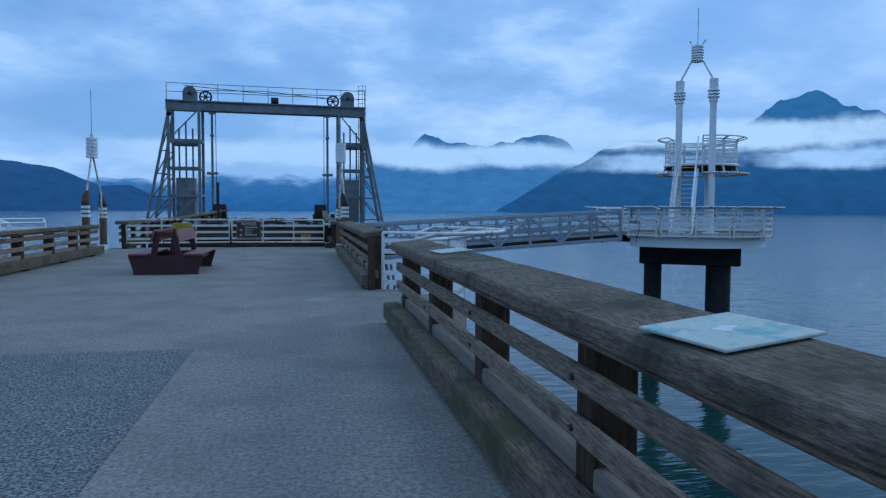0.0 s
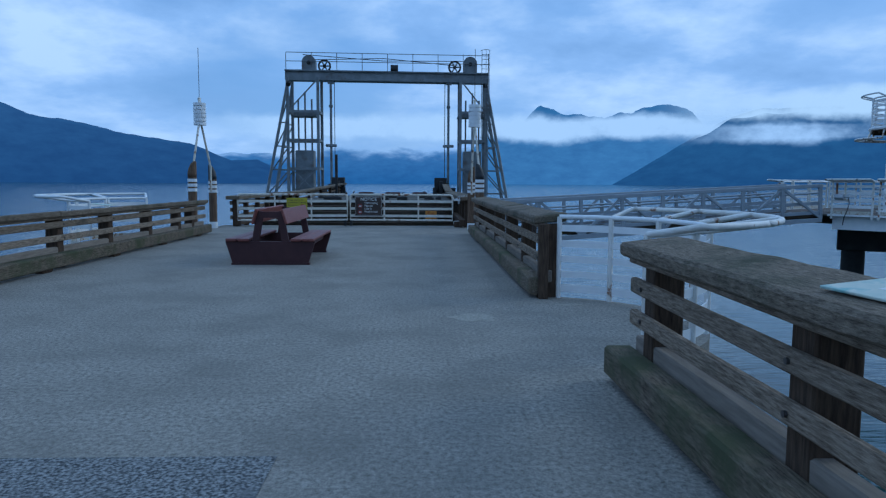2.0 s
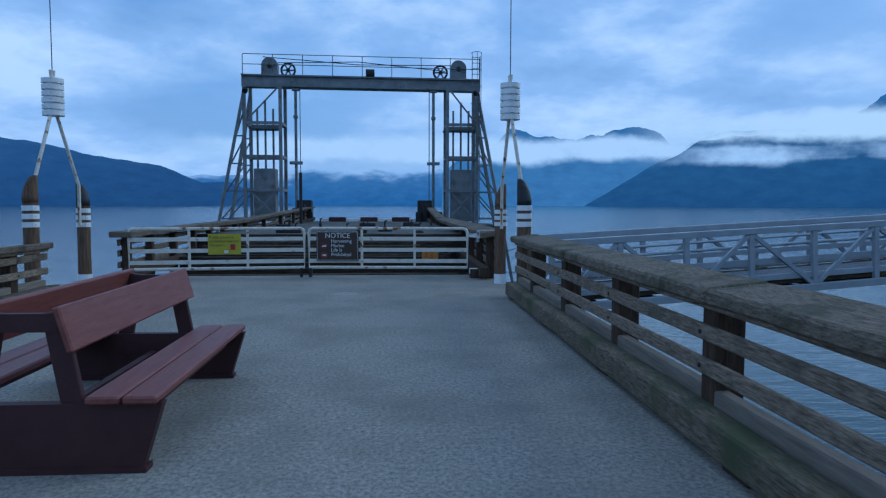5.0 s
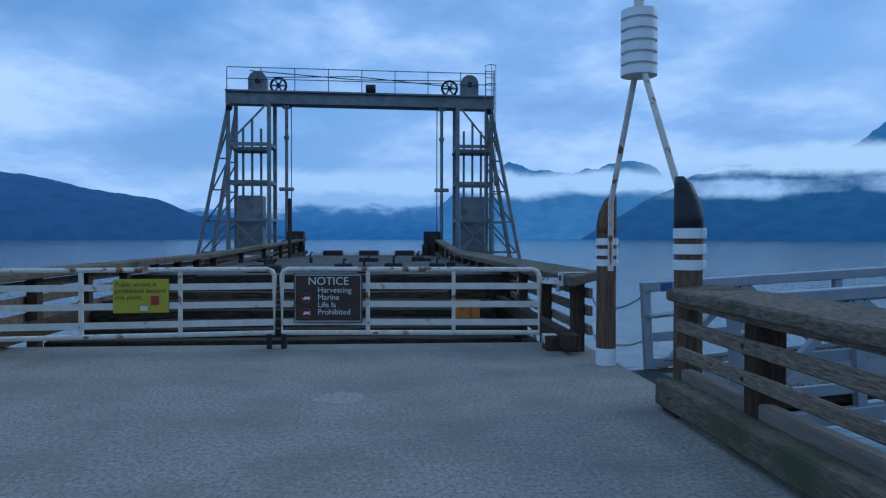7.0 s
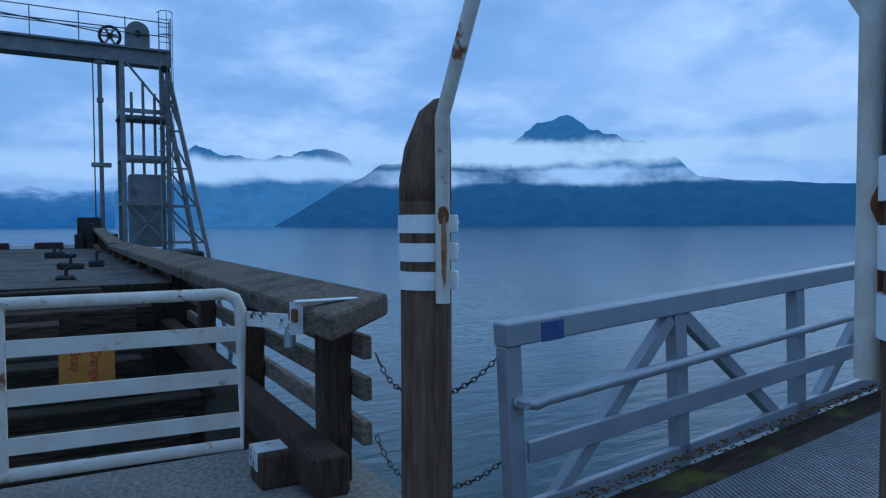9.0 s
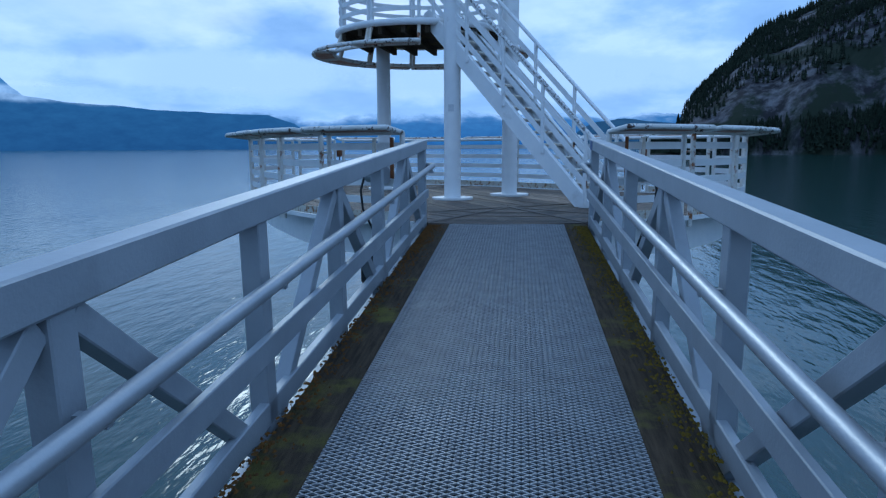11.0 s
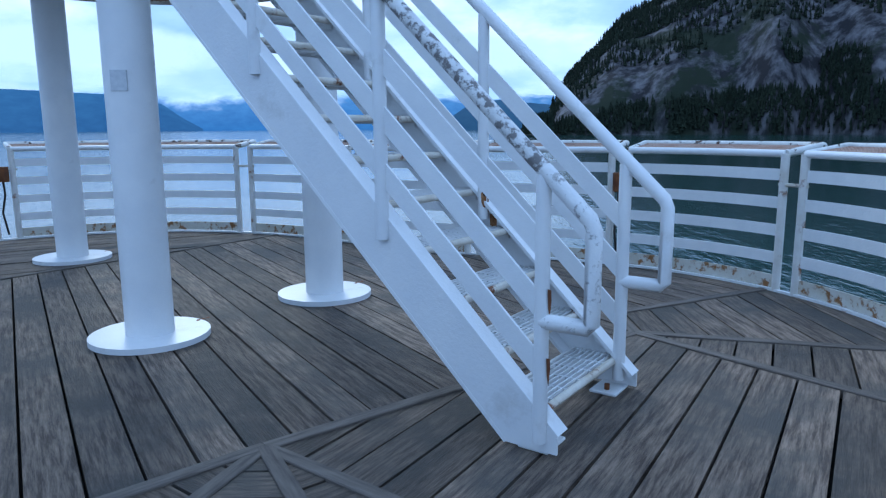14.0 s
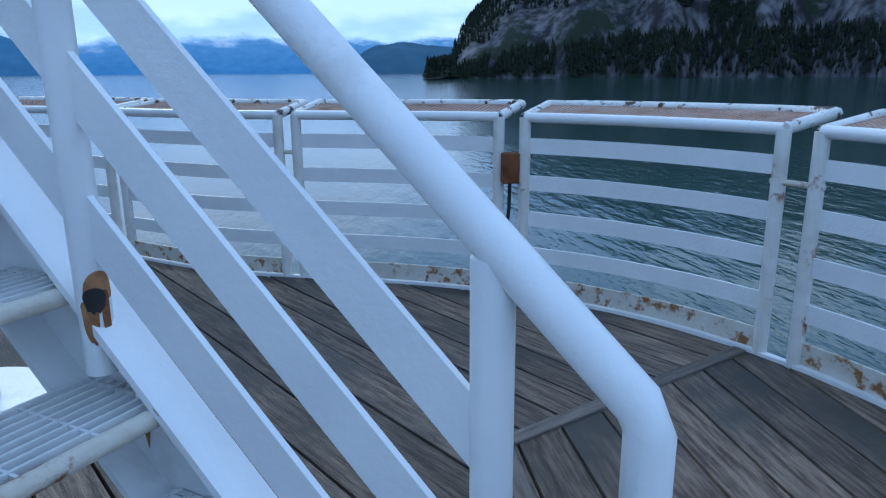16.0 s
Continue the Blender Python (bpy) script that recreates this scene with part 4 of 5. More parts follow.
P1, P2 = (1.66, 25.97), (1.755, 23.92)
beacon_pile(*P1, 2.02, face=-1, r=0.114, step=0.124, band=0.08)
beacon_pile(*P2, 2.05, collar=False, face=1, drop=0.55)
beacon_mast((*P1, 0), (*P2, 0), 1.25, 3.18, 3.88, 5.5)
PL1, PL2 = (-6.64, 24.25), (-6.66, 26.3)
beacon_pile(*PL1, 2.08, collar=False, face=-1)
beacon_pile(*PL2, 2.02)
beacon_mast((*PL1, 0), (*PL2, 0), 1.3, 3.2, 3.9, 5.5)


def chain(a, b, sag, label):
    a, b = Vector(a), Vector(b)
    bm = B()
    n = max(6, int((b - a).length / 0.032))
    pts = [a.lerp(b, i / n) + V(0, 0, -sag * 4 * (i / n) * (1 - i / n)) for i in range(n + 1)]
    for i in range(n):
        m = (pts[i] + pts[i + 1]) / 2
        d = (pts[i + 1] - pts[i]).normalized()
        u = d.orthogonal().normalized()
        if i % 2:
            u = d.cross(u)
        tube(bm, [m + d * 0.022 * math.cos(t) + u * 0.012 * math.sin(t) for t in np.linspace(0, 2 * math.pi, 9)[:-1]], 0.0038, 4, True)
    return solid("chain", bm, CHAIN, label, "chain", "chains at the gangway")


chain((1.60, 26.4, 0.82), (1.62, 26.07, 0.70), 0.06, "dark steel chain hanging beside the pile")
chain((1.60, 26.4, 0.40), (1.62, 26.07, 0.28), 0.05, "dark steel chain hanging beside the pile")
chain((1.72, 26.02, 0.66), (2.24, 26.14, 0.86), 0.06, "dark steel chain from pile to gangway post")
chain((1.72, 26.0, 0.24), (2.24, 26.14, 0.28), 0.05, "dark steel chain from pile to gangway post")
chain((2.22, 26.15, 0.60), (2.22, 26.15, 0.02), 0.0, "dark steel chain hanging from the gangway post")


# ---- bench ----
def bench():
    """A double-sided bench: two boat-shaped end boards, seats on both sides and leaning backs."""
    t = thing("double_bench", "dark red painted double-sided wooden bench with sloping backs", "bench", (-2.68, 17.36, 0))
    Lb = 1.17
    for y in (-Lb, Lb - 0.08):
        bm = B()
        prof = [(-0.68, 0.03), (0.68, 0.03), (0.80, 0.42), (-0.80, 0.42)]
        a = [bm.verts.new((x, y, z)) for x, z in prof]
        b = [bm.verts.new((x, y + 0.08, z)) for x, z in prof]
        bm.faces.new(a)
        bm.faces.new(b[::-1])
        for i in range(4):
            bm.faces.new((a[i], b[i], b[(i + 1) % 4], a[(i + 1) % 4]))
        part("end_board", bm, MAROON_DARK, t, "dark red tapered end board")
        part("foot_strip", box(B(), (-0.70, y - 0.015, 0.0), (0.70, y + 0.10, 0.035)), MAROON_DARK, t)
        for sx in (-1, 1):
            part("back_post", bar(B(), (sx * 0.27, y + 0.05, 0.40), (sx * 0.17, y + 0.05, 0.965), 0.05, 0.13, (1, 0, 0), 0.006), MAROON_DARK, t)
        part("cross_piece", bar(B(), (-0.2, y + 0.045, 0.90), (0.2, y + 0.045, 0.90), 0.05, 0.11), MAROON_DARK, t)
    for sx in (-1, 1):
        for k in range(2):
            x = sx * (0.47 + 0.215 * k)
            part("seat_board", box(B(), (x - 0.10, -Lb - 0.06, 0.425), (x + 0.10, Lb + 0.06, 0.475), 0.012), SEAT, t, "reddish worn seat board")
        bm = box(B(), (-0.022, -Lb - 0.06, -0.14), (0.022, Lb + 0.06, 0.14), 0.01)
        bmesh.ops.transform(bm, matrix=pose(sx * 0.265, 0, 0.87, 0, -sx * 16, 0), verts=bm.verts)
        part("backrest", bm, SEAT, t, "dark red sloping back board")
        part("side_rail", bar(B(), (sx * 0.62, -Lb + 0.1, 0.36), (sx * 0.62, Lb - 0.1, 0.36), 0.05, 0.12), MAROON_DARK, t)
    part("under_rail", bar(B(), (0, -Lb + 0.09, 0.2), (0, Lb - 0.09, 0.2), 0.06, 0.14), MAROON_DARK, t)
    return t


bench()

# ---- gantry ----
GY = 62.0
gz = 9.9
TAU_G = 2 * math.pi
gan = thing("ferry_gantry", "tall grey steel lifting gantry with lattice towers", "gantry", (-2.7, GY, 0))
O = V(-2.7, GY, 0)


def gpart(name, segs, w, label="", mat=STEEL, parent=gan, h=None):
    bm = B()
    for a, b in segs:
        bar(bm, Vector(a) - O, Vector(b) - O, w, h)
    return part(name, bm, mat, parent, label)


beam = gpart("beam", [((-11.0, GY, gz + 0.25), (5.65, GY, gz + 0.12))], 0.9, "heavy cross beam", h=0.75)
part("flange", bar(B(), V(-11.0, GY - 0.5, gz + 0.66) - O, V(5.65, GY - 0.5, gz + 0.53) - O, 0.25, 0.10), STEEL, gan)
part("flange", bar(B(), V(-8.3, GY - 0.5, gz - 0.1) - O, V(3.2, GY - 0.5, gz - 0.18) - O, 0.3, 0.08), STEEL, gan)
for s, xi, xo, xf in ((-1, -8.25, -10.7, -13.4), (1, 3.3, 5.4, 8.1)):
    for dy in (-1.1, 1.1):
        for x in (xi, xo):
            gpart("column", [((x, GY + dy, SEA), (x, GY + dy, gz))], 0.22)
        gpart("raking_leg", [((xf, GY + dy * 2.0, SEA), (xo, GY + dy, gz - 0.5))], 0.2, "raking outer leg")
        zz = 0.6
        k = 0
        while zz < gz - 1.6:
            f = lambda z: xo + (xf - xo) * (gz - 0.5 - z) / (gz - 0.5 - SEA)
            gpart("strut", [((xo, GY + dy, zz), (f(zz), GY + dy, zz)), ((xo, GY + dy, zz + 1.8), (f(zz), GY + dy, zz))], 0.09)
            zz += 1.9
    for z in (2.6, 4.9, 7.2):
        gpart("tie", [((xi, GY - 1.1, z), (xo, GY - 1.1, z)), ((xi, GY + 1.1, z), (xo, GY + 1.1, z)), ((xi, GY - 1.1, z), (xi, GY + 1.1, z)), ((xo, GY - 1.1, z), (xo, GY + 1.1, z))], 0.2)
    for z in (0.4, 7.2):
        gpart("cross_brace", [((xi, GY - 1.1, z), (xo, GY - 1.1, z + 2.4)), ((xo, GY - 1.1, z), (xi, GY - 1.1, z + 2.4))] if z < 5 else [((xi, GY - 1.1, z + 2.6), (xo, GY - 1.1, z))], 0.1)
    xm = (xi + xo) / 2
    part("counterweight", box(B(), tuple(V(xm - 0.75, GY - 0.6, 0.4) - O), tuple(V(xm + 0.75, GY + 0.6, 4.1) - O), 0.05), STEEL, gan, "grey counterweight box")
    gpart("guide", [((xm - 0.55, GY, 4.1), (xm - 0.55, GY, 8.3)), ((xm + 0.55, GY, 4.1), (xm + 0.55, GY, 8.3)), ((xm, GY, 4.1), (xm, GY, 8.9))], 0.13, "guide rods")
    gpart("platform", [((xi - 0.2, GY, 6.9), (xo + 0.2, GY, 6.9))], 1.6, "small tower landing", h=0.12)
    # round-topped housing and spoked sheave on top
    zb = gz + 0.62
    xh, xw, rw = xi + s * 0.82, xi - s * 0.45, 0.47
    prof = [(-0.56, 0.0), (0.56, 0.0)] + [(0.56 * math.cos(a), 0.72 + 0.56 * math.sin(a)) for a in np.linspace(0, math.pi, 13)]
    bm = prism(B(), prof, -0.35, 0.35)
    bmesh.ops.transform(bm, matrix=Matrix.Translation(V(xh, GY - 0.1, zb) - O) @ Matrix.Rotation(radians(90), 4, "X"), verts=bm.verts)
    hs = part("housing", bm, STEEL, gan, "round-topped grey wheel housing")
    part("hub", tube(B(), [V(xh, GY - 0.52, zb + 0.66) - O, V(xh, GY - 0.40, zb + 0.66) - O], 0.16, 14), BLACK, hs)
    cw = V(xw, GY - 0.3, zb + 0.42) - O
    wh = part("sheave", tube(B(), [cw + V(rw * math.cos(a), 0, rw * math.sin(a)) for a in np.linspace(0, TAU_G, 25)[:-1]], 0.075, 6, True), BLACK, gan, "dark spoked sheave wheel")
    for a in np.linspace(0, math.pi, 4)[:-1]:
        part("spoke", bar(B(), cw - V(rw * math.cos(a), 0, rw * math.sin(a)), cw + V(rw * math.cos(a), 0, rw * math.sin(a)), 0.10, 0.10, (0, 1, 0)), STEEL, wh)
    part("hub", tube(B(), [cw - V(0, 0.12, 0), cw + V(0, 0.12, 0)], 0.14, 12), BLACK, wh)
    # hanging rods
    xr = xi - s * 0.95
    part("hanger_rod", tube(B(), [V(xr, GY - 0.4, 0.8) - O, V(xr, GY - 0.4, gz) - O], 0.10, 8), STEEL, gan, "hanging rod")
    part("hanger_cable", tube(B(), [V(xr - s * 0.3, GY - 0.4, 0.8) - O, V(xr - s * 0.3, GY - 0.4, gz) - O], 0.03, 6), CHAIN, gan)
    for z, w in ((4.4, 0.9), (gz - 0.4, 0.5), (7.6, 0.3)):
        part("rod_clamp", box(B(), tuple(V(xr - w / 2, GY - 0.55, z) - O), tuple(V(xr + w / 2, GY - 0.25, z + 0.22) - O), 0.03), STEEL, gan)
    part("lamp_hood", tube(B(), [V(xo - s * 0.1, GY - 1.3, 9.3) - O, V(xo - s * 0.1, GY - 1.1, 9.45) - O], 0.2, 8), BLACK, gan)
    part("machine_hut", box(B(), tuple(V(xi - s * 1.6 - 0.5, GY - 1.5, 0.4) - O), tuple(V(xi - s * 1.6 + 0.5, GY - 0.6, 1.9) - O), 0.04), BLACK, gan, "dark machine housing")
    for k in range(4):
        part("machine", wobble(box(B(), tuple(V(xi - s * (0.4 + 0.5 * k), GY - 2.2, 0.4) - O), tuple(V(xi - s * (0.75 + 0.5 * k), GY - 1.7, 1.1 + 0.25 * ((k * 7) % 3)) - O), 0.03), 0.03, k), BLACK, gan)
    part("dolphin", box(B(), tuple(V(min(xo, xi) - 1.4, GY - 2.6, SEA) - O), tuple(V(max(xo, xi) + 1.4, GY + 2.6, 0.2) - O), 0.1), BLACK, gan, "dark timber base in the water")
part("motor", tube(B(), [V(-2.4, GY - 0.4, gz + 0.85) - O, V(-1.8, GY - 0.4, gz + 0.85) - O], 0.33, 14), BLACK, gan, "dark round motor on the beam")
# hand rails along the beam
for z in (1.05, 1.75):
    part("guard_rail", tube(B(), [V(-10.9, GY - 0.5, gz + 0.35 + z) - O, V(5.6, GY - 0.5, gz + 0.22 + z) - O], 0.028, 6), STEEL, gan)
for i in range(9):
    x = -10.9 + 16.5 * i / 8
    part("guard_post", bar(B(), V(x, GY - 0.5, gz + 0.5) - O, V(x, GY - 0.5, gz + 2.05) - O, 0.05), STEEL, gan)
part("cable", tube(B(), [V(-9.6, GY, gz + 2.0) - O, V(-3, GY, gz + 1.55) - O, V(4.2, GY, gz + 1.6) - O], 0.03, 5), BLACK, gan)
part("cable", tube(B(), [V(-8.6, GY, gz + 1.6) - O, V(-3, GY, gz + 1.75) - O, V(3.2, GY, gz + 1.2) - O], 0.03, 5), BLACK, gan)
# caged ladder on the tower
for x in (5.0, 5.55):
    part("ladder_rail", bar(B(), V(x, GY - 1.35, 0.4) - O, V(x, GY - 1.35, gz + 2.0) - O, 0.05), STEEL, gan)
for i in range(30):
    part("rung", bar(B(), V(5.0, GY - 1.35, 0.8 + 0.38 * i) - O, V(5.55, GY - 1.35, 0.8 + 0.38 * i) - O, 0.035), STEEL, gan)
for i in range(7):
    z = 5.2 + 1.15 * i
    part("cage_hoop", tube(B(), [V(5.28 + 0.36 * math.cos(a), GY - 1.35 - 0.62 * math.sin(a), z) - O for a in np.linspace(0, math.pi, 9)], 0.022, 5), STEEL, gan)
for a in (0.5, 1.57, 2.6):
    part("cage_strip", bar(B(), V(5.28 + 0.36 * math.cos(a), GY - 1.35 - 0.62 * math.sin(a), 5.2) - O, V(5.28 + 0.36 * math.cos(a), GY - 1.35 - 0.62 * math.sin(a), 12.1) - O, 0.03), STEEL, gan)

# ---- gangway ----
GW_A = V(2.28, 25.115, 0.012)
GW_B = V(12.42, 25.76, 0.565)
gw_dir = GW_B - GW_A
GW_L = gw_dir.length
gw = thing("gangway", "grey aluminium truss gangway with mesh walkway", "gangway", tuple(GW_A))
GM = Matrix((gw_dir.normalized(), V(-gw_dir.y, gw_dir.x, 0).normalized(), gw_dir.normalized().cross(V(-gw_dir.y, gw_dir.x, 0).normalized()))).transposed().to_4x4()
GM.translation = GW_A
gw.matrix_world = GM
HW, HT = 0.955, 0.95
N = 8
bay = GW_L / N
for s in (-1, 1):
    y = s * HW
    part("top_chord", bar(B(), (-0.05, y, HT - 0.044), (GW_L + 0.02, y, HT - 0.048), 0.115, 0.108, bevel=0.008), ALU, gw)
    part("bottom_chord", bar(B(), (-0.03, y, -0.16), (GW_L, y, -0.16), 0.11, 0.13, bevel=0.008), ALU, gw)
    part("toe_rail", bar(B(), (0.05, y - s * 0.02, 0.07), (GW_L - 0.05, y - s * 0.02, 0.07), 0.045, 0.10, bevel=0.005), ALU, gw)
    part("mid_rail", bar(B(), (0.05, y - s * 0.06, 0.36), (GW_L - 0.05, y - s * 0.06, 0.36), 0.035, 0.10, bevel=0.004), ALU, gw)
    yi = y - s * 0.13
    part("handrail", tube(B(), [(0.0, y - s * 0.04, 0.56), (0.06, yi, 0.56), (0.14, yi, 0.57), (GW_L - 0.12, yi, 0.67), (GW_L - 0.03, yi, 0.67), (GW_L + 0.0, y - s * 0.04, 0.67)], 0.03, 12), ALU_PIPE, gw, "round bright handrail")
    for i in range(N + 1):
        x = min(max(bay * i, 0.0), GW_L - 0.03)
        part("upright", bar(B(), (x, y, -0.12), (x, y, HT - 0.1), 0.10, 0.085, (0, 1, 0), 0.005), ALU, gw)
        part("bracket", bar(B(), (x, y - s * 0.04, 0.60), (x, yi, 0.60), 0.03, 0.03), ALU, gw)
        if i % 2 == 1:
            for j in (-1, 1):
                part("diagonal", bar(B(), (x + j * 0.06, y + s * 0.005, HT - 0.12), (x + j * (bay - 0.06), y + s * 0.005, -0.08), 0.075, 0.07, (0, 1, 0), 0.004), ALU, gw)
    ys_ = sorted((s * (HW - 0.06), s * (HW - 0.315)))
    bm = box(B(), (0.0, ys_[0], -0.07), (GW_L - 0.01, ys_[1], 0.012), 0.008)
    es = [e for e in bm.edges if abs(e.verts[0].co.x - e.verts[1].co.x) > 5]
    bmesh.ops.subdivide_edges(bm, edges=es, cuts=40)
    part("side_board", wobble(bm, 0.01, s), MOSSY, gw, "dark mossy side timber")
part("landing_flap", box(B(), (-0.52, -0.92, 0.0), (0.02, 0.92, 0.012), 0.003), BLACK, gw, "dark hinged steel flap onto the pier")
# added near-black sheet paints the darkness seen through the walkway mesh
part("deck_board", box(B(), (0.0, -0.66, -0.10), (GW_L - 0.01, 0.66, -0.035)), DARK, gw, "near-black sheet standing in for the gloom under the mesh")
part("blue_tape", box(B(), (0.17, HW - 0.062, HT - 0.10), (0.32, HW - 0.0585, HT - 0.01)), BLUE, gw, "strip of blue paint")
part("blue_tape", box(B(), (GW_L - 0.30, -HW + 0.0585, HT - 0.10), (GW_L - 0.12, -HW + 0.062, HT - 0.01)), BLUE, gw, "strip of blue paint")
for i in range(18):
    x = 0.3 + GW_L / 18 * i
    part("joist", bar(B(), (x, -HW, -0.17), (x, HW, -0.17), 0.08, 0.1), BLACK, gw)
# expanded metal: two crossing sets of thin strands, clipped to the strip
bm = B()
W = 0.64
pitch, slant = 0.031, 1.9
verts, faces = [], []


def strand(p, q):
    d = V(q[0] - p[0], q[1] - p[1], 0).normalized()
    nn = V(-d.y, d.x, 0) * 0.0026
    k = len(verts)
    for e in (p, q):
        for u, z in ((1, 0.004), (1, 0.012), (-1, 0.012), (-1, 0.004)):
            verts.append((e[0] + nn.x * u, e[1] + nn.y * u, z))
    for j in range(4):
        faces.append((k + j, k + (j + 1) % 4, k + 4 + (j + 1) % 4, k + 4 + j))


n_s = int((GW_L + 2 * W * slant) / pitch)
for j in range(n_s):
    x0 = -2 * W * slant + j * pitch
    for sg in (1, -1):
        a, b = (x0, -W * sg), (x0 + 2 * W / 1.9, W * sg)
        t0 = max(0.0, (0.02 - a[0]) / (b[0] - a[0]))
        t1 = min(1.0, (GW_L - 0.02 - a[0]) / (b[0] - a[0]))
        if t1 > t0:
            L_ = lambda t: (a[0] + (b[0] - a[0]) * t, a[1] + (b[1] - a[1]) * t)
            strand(L_(t0), L_(t1))
bm.free()
me = bpy.data.meshes.new("walkway_mesh")
me.from_pydata(verts, [], faces)
me.materials.append(GRATE)
ob = new("walkway_mesh", me)
ob.parent = gw
ob["kind"] = "stuff"
ob["label"] = "pale expanded-metal walkway mesh"

# the walkway hangs a little deeper below its rails at the pier end
for ob in gw.children:
    if ob.name.split(".")[0] != "handrail":
        for v in ob.data.vertices:
            v.co.z -= 0.10 * min(1.0, 1 - v.co.x / GW_L) * (1 - v.co.z / HT)

# ---- round sea platform ----
DK = 0.575
PC = (16.6, 26.5)


def ring_r(t):
    """Plan of the platform: an uneven oval."""
    return 3.935 - 0.319 * math.cos(t) + 0.337 * math.sin(t) - 0.198 * math.cos(2 * t) + 0.642 * math.sin(2 * t) - 0.245 * math.cos(3 * t) + 0.198 * math.sin(3 * t)


def ring(t, off=0.0):
    r = ring_r(t) + off
    return PC[0] + r * math.cos(t), PC[1] + r * math.sin(t)


def ring_out(t):
    a, b = Vector(ring(t - 0.01)), Vector(ring(t + 0.01))
    d = (b - a).normalized()
    return (d.y, -d.x, 0)


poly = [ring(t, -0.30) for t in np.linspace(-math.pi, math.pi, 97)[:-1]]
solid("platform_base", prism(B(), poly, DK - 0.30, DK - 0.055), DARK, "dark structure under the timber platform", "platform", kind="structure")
bm = ribbon(B(), [(*ring(t, -0.27), DK - 0.46) for t in np.linspace(-math.pi + 0.415, math.pi - 0.075, 97)], 0.40, 0.03)
solid("platform_fascia", bm, WHITE, "white steel fascia around the platform edge", "fascia", kind="structure")
bm = ribbon(B(), [(*ring(t, -0.01), DK - 0.04) for t in np.linspace(-math.pi + 0.415, math.pi - 0.075, 97)], 0.055, 0.035)
solid("trim_kerb", bm, WHITE, "white steel kerb strip along the deck edge", "trim", kind="structure")
# dark pier under the platform
pier = thing("platform_pier", "black steel pier carrying the sea platform", "pier", (16.5, 26.6, SEA))
pier.rotation_euler = (0, 0, radians(-33))
part("cross_head", box(B(), (-2.0, -0.8, 4.45), (2.0, 0.8, 5.47), 0.04), BLACK, pier)
for x, r in ((-1.5, 0.37), (1.15, 0.5)):
    part("column", tube(B(), [(x, 0, -2.0), (x, 0, 4.45)], r, 18), BLACK, pier, "black round steel column")

# railing panels round the platform
GAPS = (-2.717, -2.41, -2.12, -1.79, -1.445, -1.057, -0.63, -0.115, 0.28, 0.565, 0.84, 1.07, 1.35, 1.7, 2.05, 2.4, 2.75, 3.057)
for i, (g0, g1) in enumerate(zip(GAPS, GAPS[1:])):
    a, b = g0 + 0.021, g1 - 0.021
    ts = np.linspace(a, b, 8)
    curved_panel([ring(t) for t in ts], DK, [ring_out(t) for t in ts], "platform_railing_panel", "white steel railing panel with rusty mesh apron on the sea platform", "platform railing panels",
                 apron=0.40, rise=0.05, mesh=True, height=1.025, post_mat=POST_RUST, pipe_mat=FLAKING)
    if i not in (0,):
        ta = g0
        x, y = ring(ta)
        bm = tube(B(), [(*ring(ta - 0.03), DK + 0.80), (*ring(ta + 0.03), DK + 0.80)], 0.014, 6)
        solid("link_rod", bm, RUSTY, "rusty link rod between railing panels", "rod", "link rods between panels")
    if i in (5, 10):
        ta = g0
        x, y = ring(ta, -0.01)
        jb = thing("junction_box", "small dark rusty junction box with a black cable", "box", (x, y, DK + 0.66), "junction boxes")
        part("case", box(B(), (-0.05, -0.05, 0), (0.05, 0.05, 0.17), 0.008), RUST, jb)
        part("cable", tube(B(), [(0, 0, 0), (0.01, 0, -0.15), (-0.02, 0.03, -0.35), (0.0, 0.0, -0.6)], 0.012, 6), RUBBER, jb)


# ---- platform planking ----
def clip(poly, p, n):
    """The part of a convex polygon on the side of p that n points to."""
    out = []
    k = len(poly)
    for i in range(k):
        a, b = poly[i], poly[(i + 1) % k]
        da = (a[0] - p[0]) * n[0] + (a[1] - p[1]) * n[1]
        db = (b[0] - p[0]) * n[0] + (b[1] - p[1]) * n[1]
        if da >= 0:
            out.append(a)
        if (da >= 0) != (db >= 0):
            f = da / (da - db)
            out.append((a[0] + (b[0] - a[0]) * f, a[1] + (b[1] - a[1]) * f))
    return out


deck = thing("floor_platform", "weathered brown timber planking of the sea platform", "deck", (0, 0, 0), kind="structure")
plank_w, rndp = 0.19, random.Random(11)


